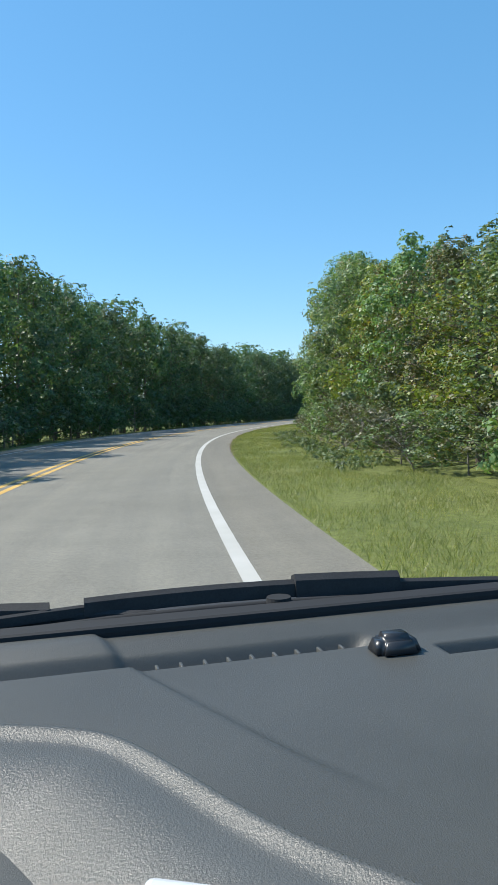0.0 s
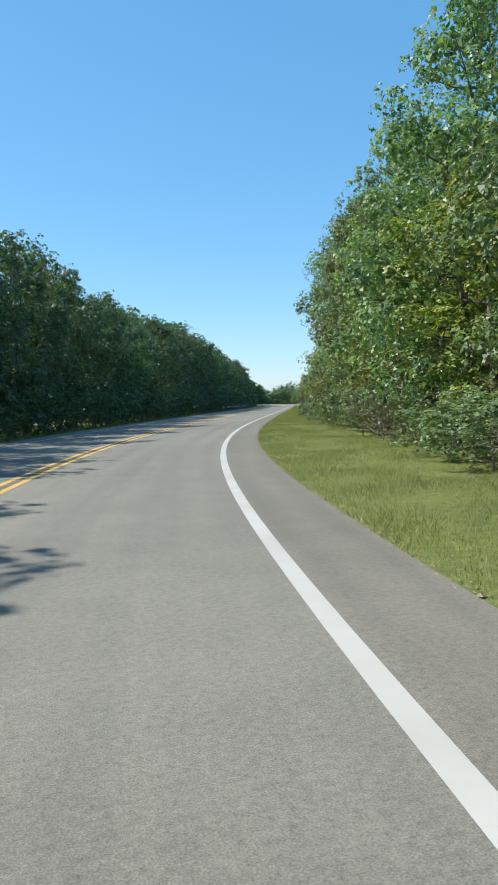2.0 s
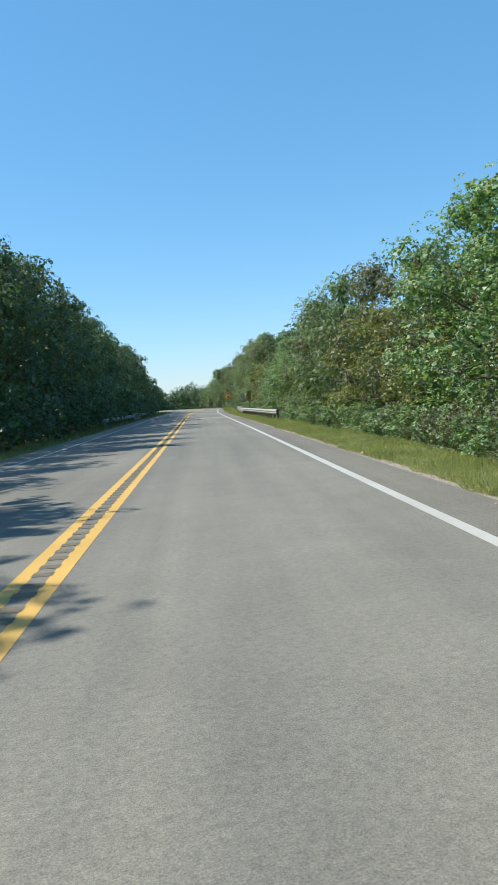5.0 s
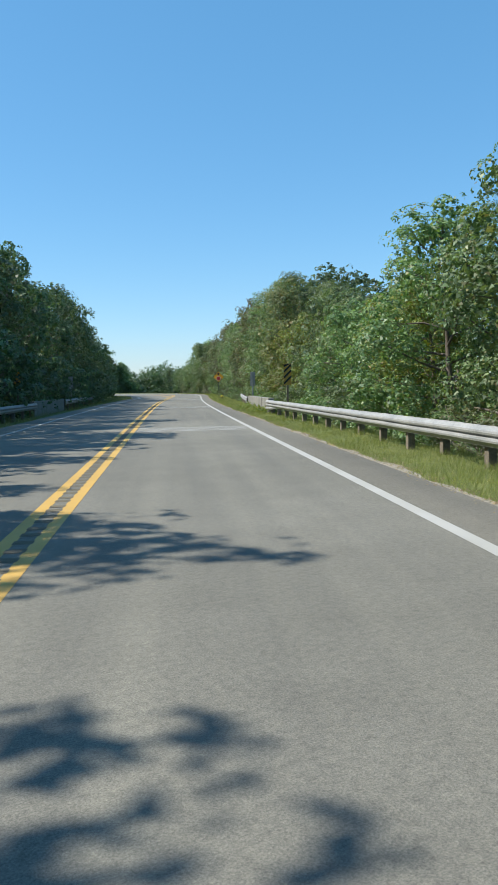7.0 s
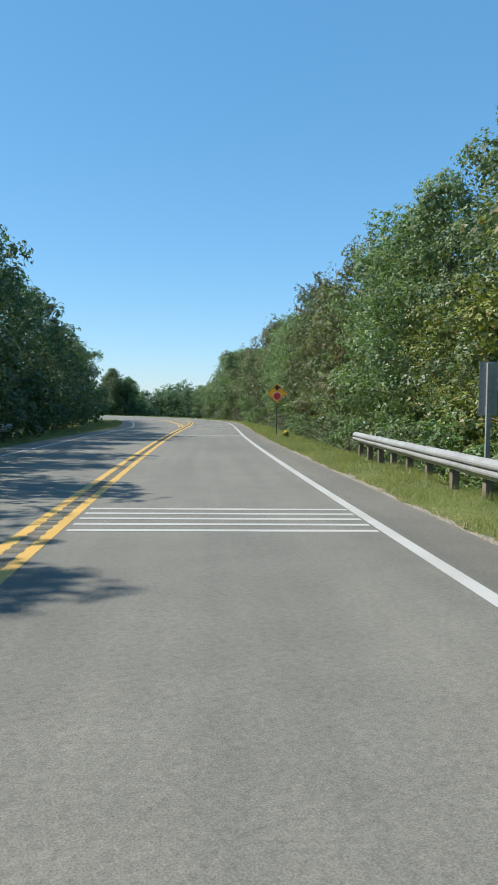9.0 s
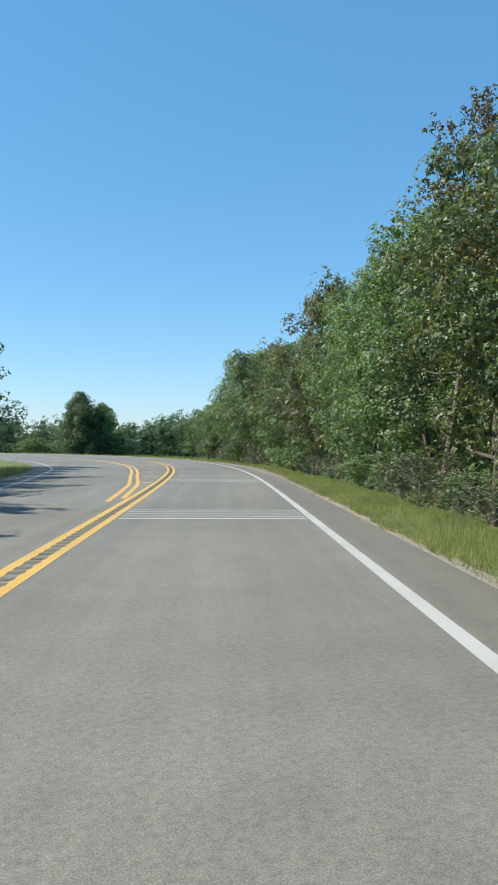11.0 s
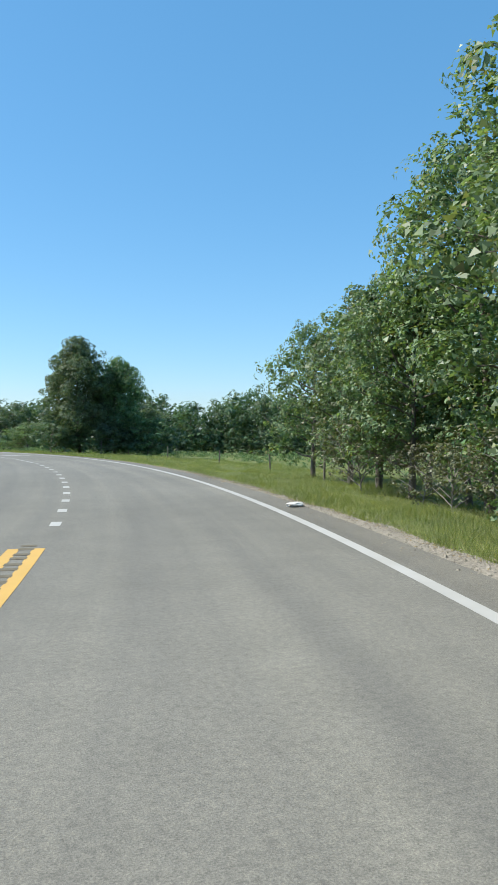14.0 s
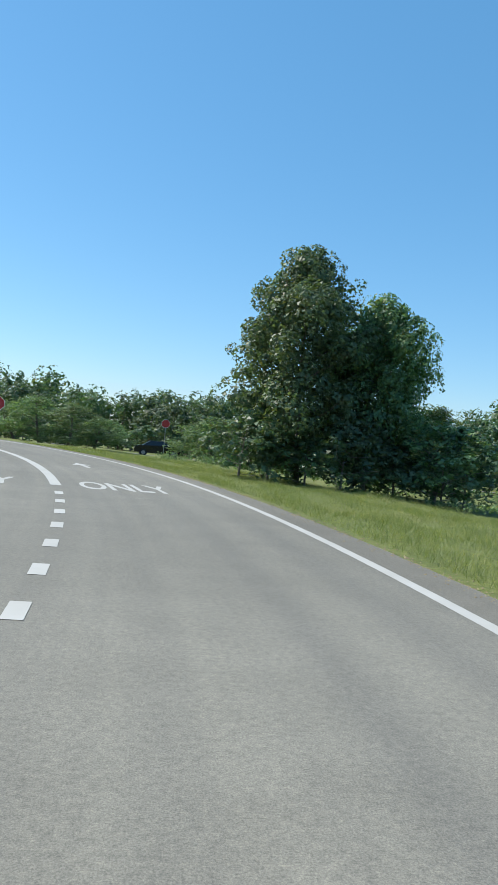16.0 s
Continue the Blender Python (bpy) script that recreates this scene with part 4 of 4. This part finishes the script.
def stop_sign(x, y, turn, label):
    g = sign_base("stop_sign", 0, 0, label, turn, (x, y))
    z = 1.95 - g.location.z
    post(z + 0.3, M_SIGN_METAL, parent=g)
    board = part("board", plate(octagon(0.38, z), 0.004, Matrix()), M_WHITE_SIGN, g)
    part("face", plate(octagon(0.355, z), 0.003, Matrix.Translation((0, -0.004, 0))), M_RED_SIGN, board, "red octagonal face")
    return g


stop_sign(85.4, 320.5, 8, "red stop sign on a steel post by the junction")
stop_sign(94.3, 345.0, 0, "red roadside sign on a post beyond the junction")

# ======== field things ========
def fence_post(x, y, h, lean):
    z = land_xy(x, y)
    V, Fc = [], []
    tube(V, Fc, [Vector((0, 0, -0.3)), Vector((lean * 0.5, 0, h * 0.5)), Vector((lean, 0.01, h))], [0.04, 0.037, 0.034], 8)
    Fc.append(tuple(range(len(V) - 8, len(V))))
    ob = new("fence_post", mesh_from("fence_post", V, Fc, M_POST_WOOD, False))
    ob.location = (x, y, z)
    return tagged(ob, "weathered wooden fence post in long grass", "fence post", "field fence")


for s, u, h, ln in ((281.5, -4.6, 0.8, 0.02), (289, -5.6, 0.85, -0.05), (297, -6.4, 0.8, 0.04), (305, -6.8, 0.8, 0.03)):
    p = at(s, u)
    fence_post(p.x, p.y, h, ln)


def weeds(name, label, places, seed):
    """Broad-leaved weeds at many places, as one patch."""
    rng = np.random.default_rng(seed)
    out = []
    for s, u, h in places:
        p = at(s, u)
        c = rng.normal(size=(10, 3)) * np.array([0.3, 0.3, 0.06]) + np.array([p.x, p.y, land_xy(p.x, p.y) + h * 0.55])
        out.append(leaves(rng, c, np.full(10, 0.13), 40, 0.05))
    return tagged(new(name, quads(name, np.concatenate(out), M_LEAF_LIME if "parapet" in name else M_LEAF)), label, "weeds", kind="stuff")


weeds("parapet_weeds", "yellow-green broad-leaved weeds along the parapet's foot",
      [(165 + k * 0.55, -1.62 + 0.22 * math.sin(k * 2.1), 0.2 + 0.12 * math.sin(k)) for k in range(18)], 300)
weeds("field_weeds", "patches of broad-leaved weeds across the field",
      [(288 + 48 * abs(math.sin(k * 3.7)), -9.5 - 22 * abs(math.sin(k * 1.9)) ** 1.4, 0.5 + 0.3 * math.sin(k)) for k in range(300)], 340)


weeds("verge_weeds", "low broad-leaved weeds in the grass at the wood's foot",
      [(16 + k * 0.55, -3.3 - 0.7 * abs(math.sin(k * 1.3)), 0.1 + 0.06 * math.sin(k)) for k in range(48)], 360)


def scatter(name, s0, s1, count, centre, spread, size, thick, material, label, category, seed):
    """Many small flakes strewn beside the asphalt: five-sided chips with a raised middle."""
    rng = np.random.default_rng(seed)
    s = s0 + (s1 - s0) * rng.random(count)
    grid = np.linspace(s0, s1, 160)
    u = np.interp(s, grid, [centre(q) for q in grid]) + rng.normal(size=count) * spread * (0.6 + 0.4 * np.sin(s * 1.1) ** 2)
    x, y, h = np.interp(s, S_ALL, PX), np.interp(s, S_ALL, PY), np.interp(s, S_ALL, TH)
    z = np.maximum(land(s, u), np.where(u > np.interp(s, grid, [gravel_rim(q) for q in grid]), -0.003, -9)) + 0.004
    z = np.where(u > right_edge(s), 0.002, z)
    c = np.stack([x - np.cos(h) * u, y - np.sin(h) * u, z], 1)
    r = size * np.exp(rng.normal(size=count) * 0.45)
    a = rng.random(count) * 6.283
    rim = [c + np.stack([np.cos(a + 2.094 * k) * r * (0.7 + 0.5 * rng.random(count)), np.sin(a + 2.094 * k) * r, -0.004 * np.ones(count)], 1) for k in range(3)]
    top = c + np.stack([0 * r, 0 * r, r * thick], 1)
    tri = np.stack([np.stack([rim[k], rim[(k + 1) % 3], top], 1) for k in range(3)], 1).reshape(-1, 3, 3)
    return tagged(new(name, quads(name, tri, material)), label, category, kind="stuff")


scatter("pebbles", 226, 285, 15000, lambda s: (gravel_rim(s) + float(right_edge(s))) / 2 - 0.1, 0.28, 0.0105, 0.5, M_GRAVEL, "loose pale pebbles spilled over the gravel strip", "gravel", 21)
scatter("verge_litter", 84, 330, 18000, lambda s: gravel_rim(s) - 0.02, 0.14, 0.012, 0.4, M_LITTER, "dry tan leaf litter and dead grass along the asphalt edge", "litter", 22)
scatter("verge_litter", 20, 90, 5000, lambda s: float(right_edge(s)) - 0.04, 0.09, 0.009, 0.4, M_LITTER, "dry tan clippings along the mown verge's edge", "litter", 23)


def flower_plant():
    p = at(204.6, -2.0)
    rng = np.random.default_rng(5)
    g = new("wildflower", None)
    g.location = (p.x, p.y, land_xy(p.x, p.y))
    tagged(g, "yellow flowering weed in the verge grass", "wildflower")
    c = rng.normal(size=(7, 3)) * np.array([0.09, 0.09, 0.06]) + np.array([0, 0, 0.16])
    child("leaves", quads("leaves", leaves(rng, c, np.full(7, 0.08), 16, 0.08), M_LEAF_LIME), g)
    c2 = c + np.array([0, 0, 0.1])
    child("blooms", quads("blooms", leaves(rng, c2, np.full(7, 0.07), 14, 0.06), mat("yellow_petal", (0.7, 0.55, 0.03), 0.6)), g, "small yellow blooms")


flower_plant()


def crumpled_paper(s, u):
    """A crushed sheet of pale paper, thrown on the shoulder."""
    bm = bmesh.new()
    bmesh.ops.create_icosphere(bm, subdivisions=3, radius=0.11)
    for v in bm.verts:
        v.co *= 1 + 0.35 * noise.noise(v.co * 14) + 0.2 * noise.noise(v.co * 37)
        v.co.z = v.co.z * 0.42 + 0.035
        v.co.x *= 1.5
    me = bpy.data.meshes.new("crumpled_paper")
    bm.to_mesh(me)
    bm.free()
    me.materials.append(worn("soiled_paper", (0.5, 0.49, 0.46), (0.7, 0.69, 0.66), 9, 0.8))
    ob = new("crumpled_paper", me)
    ob.location = at(s, u, 0.005)
    tagged(ob, "crumpled white paper lying on the gravel shoulder", "litter")


crumpled_paper(271.5, -0.45)


# ======== a car on the crossing road ========
def far_car(x, y, turn):
    g = new("car", None)
    z = land_xy(x, y)
    g.matrix_basis = Matrix.Translation((x, y, z)) @ Matrix.Rotation(radians(turn), 4, "Z")
    tagged(g, "black saloon car passing on the crossing road", "car")
    paint = mat("black_car_paint", (0.012, 0.012, 0.014), 0.2)
    glass = mat("dark_car_glass", (0.02, 0.025, 0.03), 0.05)
    side = [(-2.2, 0.35), (-2.25, 0.65), (-2.1, 0.92), (-1.5, 0.98), (-0.8, 1.42), (0.55, 1.45), (1.25, 1.02), (2.1, 0.85), (2.25, 0.6), (2.2, 0.32)]
    bm = bmesh.new()
    a = [bm.verts.new((px, -0.85 if pz < 1.1 else -0.62, pz)) for px, pz in side]
    b = [bm.verts.new((px, 0.85 if pz < 1.1 else 0.62, pz)) for px, pz in side]
    bm.faces.new(a)
    bm.faces.new(list(reversed(b)))
    for k in range(len(side)):
        n = (k + 1) % len(side)
        bm.faces.new((a[k], b[k], b[n], a[n]))
    bmesh.ops.recalc_face_normals(bm, faces=bm.faces)
    part("body", bm, paint, g)
    for sgn in (-1, 1):
        bm = bmesh.new()
        w = [bm.verts.new((px, sgn * py, pz)) for px, py, pz in ((-1.3, 0.83, 1.02), (-0.75, 0.68, 1.36), (0.5, 0.68, 1.38), (1.05, 0.83, 1.04))]
        bm.faces.new(w)
        part("side_window", bm, glass, g)
        for px in (-1.4, 1.35):
            bm = bmesh.new()
            bmesh.ops.create_cone(bm, cap_ends=True, segments=20, radius1=0.33, radius2=0.33, depth=0.22,
                                  matrix=Matrix.Translation((px, sgn * 0.78, 0.33)) @ Matrix.Rotation(radians(90), 4, "X"))
            wheel = part("wheel", bm, mat("tyre_rubber", (0.02, 0.02, 0.02), 0.9), g)
            bm = bmesh.new()
            bmesh.ops.create_cone(bm, cap_ends=True, segments=16, radius1=0.2, radius2=0.18, depth=0.24,
                                  matrix=Matrix.Translation((px, sgn * 0.785, 0.33)) @ Matrix.Rotation(radians(90), 4, "X"))
            part("rim", bm, M_SIGN_METAL, wheel)
    bm = bmesh.new()
    box(bm, (0.06, 1.2, 0.12), Matrix.Translation((-2.22, 0, 0.68)), 0.02)
    part("headlights", bm, mat("headlight_glass", (0.8, 0.8, 0.78), 0.1), g, "pale headlight strip")


far_car(93.9, 351.0, 4)


def crossing_road():
    V = []
    for x in np.linspace(-40, 200, 61):
        y = 349 + 0.03 * (x - 90)
        V += [Vector((x, y, land_xy(x, y) + 0.03)), Vector((x, y + 7, land_xy(x, y + 7) + 0.03))]
    return mesh_from("crossing_road", V, [(2 * k, 2 * k + 2, 2 * k + 3, 2 * k + 1) for k in range(60)], M_ASPHALT)


structure("crossing_road", crossing_road(), "grey asphalt road crossing at the junction", "road")

# ======== the car that carries the viewer, as it stands at the start ========
def own_car():
    g = new("car", None)
    g.matrix_basis = Matrix.Translation((-0.612, 7.277, 0)) @ Matrix.Rotation(radians(4.7), 4, "Z")
    tagged(g, "car with a dark grey dashboard and black wipers", "car")
    soft = worn("grained_dash_plastic", (0.046, 0.047, 0.043), (0.062, 0.063, 0.058), 3, 0.5, grain=600, grain_mix=0.3, relief=0.35, dist=0.002)
    hoodm = worn("grey_grained_hood", (0.062, 0.063, 0.058), (0.084, 0.085, 0.079), 4, 0.4, grain=420, grain_mix=0.25, relief=0.5, dist=0.002)
    black = mat("dull_black_plastic", (0.008, 0.009, 0.011), 0.85)
    rubber = worn("wiper_rubber", (0.01, 0.011, 0.013), (0.022, 0.023, 0.026), 20, 0.75, grain=300, relief=0.3, dist=0.002)
    paint = mat("black_bodywork", (0.01, 0.01, 0.012), 0.25)
    top = 0.95

    def step(v, a, b):
        q = min(1, max(0, (v - a) / (b - a)))
        return q * q * (3 - 2 * q)

    def ridge(y):                     # right-hand edge of the instrument hood
        return float(np.interp(y, [0.2, 0.388, 0.45, 0.52, 0.6, 0.65, 0.68, 0.71], [0.32, 0.158, 0.112, 0.08, 0.04, 0.008, -0.036, -0.2]))

    def crease(y):
        return 0.055 + 0.4 * (0.885 - y) + 0.12 * (0.885 - y) ** 2

    def sheet(xs, ys, height):
        V = [(x, y, height(x, y)) for y in ys for x in xs]
        n = len(xs)
        return V, [(j * n + i, j * n + i + 1, (j + 1) * n + i + 1, (j + 1) * n + i) for j in range(len(ys) - 1) for i in range(n - 1)]

    def dash(x, y):
        z = top - 0.007 * step(x, crease(y) - 0.004, crease(y) + 0.012) * step(y, 0.5, 0.66)
        z -= 0.02 * step(y, 0.902, 0.906) * (1 - step(y, 0.925, 0.95)) * (1 - step(x, 0.335, 0.375))       # long defroster slot
        z -= 0.02 * step(y, 0.838, 0.842) * (1 - step(y, 0.87, 0.885)) * step(x, 0.435, 0.445)             # second slot
        return z + 0.016 * step(y, 0.925, 0.99)

    V, Fc = sheet(np.linspace(-0.75, 0.75, 301), np.concatenate([np.linspace(0.25, 0.82, 58), np.linspace(0.825, 1.0, 71)]), dash)
    board = child("dashboard", mesh_from("dashboard", V, Fc, soft, True), g, "dark grey grained dashboard top")
    rim_y = np.linspace(0.2, 0.735, 120)
    rim_x = np.array([ridge(y) for y in rim_y])
    for _ in range(3):                       # rounds the corners of the rim's line
        rim_x = np.convolve(np.pad(rim_x, 6, mode="reflect", reflect_type="odd"), np.ones(13) / 13, "valid")
    rim_y = rim_y + 0.02

    def hood(x, y):
        d = float(np.min(np.hypot(rim_x - x, rim_y - y)))
        d = d if x < np.interp(y, rim_y, rim_x) else -d
        return top - 0.016 + 0.05 * step(d, -0.004, 0.016) - 0.008 * step(d, 0.014, 0.035) - 0.06 * step(d, 0.05, 0.24)

    V, Fc = sheet(np.linspace(-0.36, 0.22, 160), np.linspace(0.28, 0.738, 127), hood)
    child("instrument_hood", mesh_from("instrument_hood", V, Fc, hoodm, True), g, "lighter grey grained hood over the dials")
    for k in range(22):
        bm = bmesh.new()
        box(bm, (0.004, 0.018, 0.008), Matrix.Translation((-0.31 + k * 0.03, 0.911, top - 0.011)), 0.0015)
        part("vent_fin", bm, hoodm, board)
    bm = bmesh.new()
    box(bm, (0.066, 0.05, 0.03), Matrix.Translation((0.376, 0.872, top + 0.002)), 0.0)
    for v in bm.verts:                       # sides lean in towards the top
        if v.co.z > top + 0.01:
            v.co.x = 0.376 + (v.co.x - 0.376) * 0.68
            v.co.y = 0.872 + (v.co.y - 0.872) * 0.7
    bmesh.ops.bevel(bm, geom=bm.edges[:], offset=0.008, segments=4, affect="EDGES", clamp_overlap=True)
    for f in bm.faces:
        f.smooth = True
    part("light_sensor", bm, mat("satin_black_cover", (0.02, 0.022, 0.026), 0.3), board, "satin black sensor cover")
    bm = bmesh.new()
    box(bm, (0.05, 0.07, 0.012), Matrix.Translation((0.022, 0.4, top + 0.022)) @ Matrix.Rotation(radians(-28), 4, "Z"), 0.005)
    part("display_edge", bm, mat("pale_display", (0.5, 0.52, 0.53), 0.3), g, "pale display corner")
    # black lower edge of the windscreen opening, and the panel under the wipers
    bm = bmesh.new()
    box(bm, (1.5, 0.05, 0.044), Matrix.Translation((0, 1.025, 0.951)), 0.008)
    part("screen_edge", bm, black, g, "black band at the foot of the windscreen")
    bm = bmesh.new()
    box(bm, (1.5, 0.2, 0.03), Matrix.Translation((0, 1.15, 0.915)), 0.012)
    part("cowl", bm, rubber, g, "black cowl panel")

    def wiper(x0, x1, y0, y1, z):
        blade = new("wiper", None)
        blade.parent = g
        # a flat blade: thin rubber at its ends, a stiff spine along most of it and a broad cap over the joint
        for piece, a, b, half, tall in (("blade_tip", 0.0, 0.36, 0.007, 0.01), ("blade", 0.34, 0.67, 0.013, 0.02), ("joint_cap", 0.655, 0.82, 0.017, 0.028), ("blade_tip", 0.8, 1.0, 0.01, 0.015)):
            V, Fc = [], []
            for q in np.linspace(a, b, 6):
                c = Vector((x0 + (x1 - x0) * q, y0 + (y1 - y0) * q + 0.05 * math.sin(q * math.pi), z + 0.012 * math.sin(q * math.pi)))
                V += [c + Vector((0, o, h)) for o, h in ((-half, -0.006), (-half * 0.9, tall * 0.7), (-half * 0.35, tall), (half * 0.5, tall * 0.8), (half, -0.006))]
            for k in range(5):
                for e in range(4):
                    Fc.append((k * 5 + e, k * 5 + e + 1, k * 5 + e + 6, k * 5 + e + 5))
            Fc += [tuple(range(5)), tuple(25 + e for e in (4, 3, 2, 1, 0))]
            child(piece, mesh_from(piece, V, Fc, rubber), blade)
        V, Fc = [], []
        tube(V, Fc, [Vector((x0 + (x1 - x0) * q, y0 + (y1 - y0) * q + 0.012, z - 0.018 + 0.02 * math.sin(q * 3.1))) for q in np.linspace(0.1, 1.05, 8)], [0.008] * 8, 8)
        child("arm", mesh_from("arm", V, Fc, black, True), blade)
        bm = bmesh.new()
        bmesh.ops.create_cone(bm, cap_ends=True, segments=20, radius1=0.022, radius2=0.018, depth=0.03, matrix=Matrix.Translation((x0 + (x1 - x0) * 0.62, y0 + 0.01, z)))
        part("pivot", bm, black, blade)

    wiper(-0.34, 0.66, 1.05, 1.06, 0.962)
    wiper(-0.72, 0.1, 1.06, 1.08, 0.955)
    side = [(0.22, 0.24), (0.22, 0.9), (0.4, 0.925), (1.1, 0.925), (1.26, 0.9), (1.7, 0.8), (2.1, 0.68), (2.3, 0.55), (2.32, 0.3), (2.1, 0.22)]
    bm = bmesh.new()
    a = [bm.verts.new((-0.82, y, z)) for y, z in side]
    b = [bm.verts.new((0.82, y, z)) for y, z in side]
    bm.faces.new(a)
    bm.faces.new(list(reversed(b)))
    for k in range(len(side)):
        n = (k + 1) % len(side)
        bm.faces.new((a[k], b[k], b[n], a[n]))
    bmesh.ops.recalc_face_normals(bm, faces=bm.faces)
    part("front_body", bm, paint, g, "black painted bonnet and wings")
    for x in (-0.78, 0.78):
        bm = bmesh.new()
        bmesh.ops.create_cone(bm, cap_ends=True, segments=28, radius1=0.32, radius2=0.32, depth=0.2,
                              matrix=Matrix.Translation((x, 1.6, 0.32)) @ Matrix.Rotation(radians(90), 4, "Y"))
        w = part("wheel", bm, mat("tyre", (0.02, 0.02, 0.02), 0.9), g)
        bm = bmesh.new()
        bmesh.ops.create_cone(bm, cap_ends=True, segments=20, radius1=0.2, radius2=0.19, depth=0.215,
                              matrix=Matrix.Translation((x, 1.6, 0.32)) @ Matrix.Rotation(radians(90), 4, "Y"))
        part("rim", bm, M_SIGN_METAL, w)


own_car()
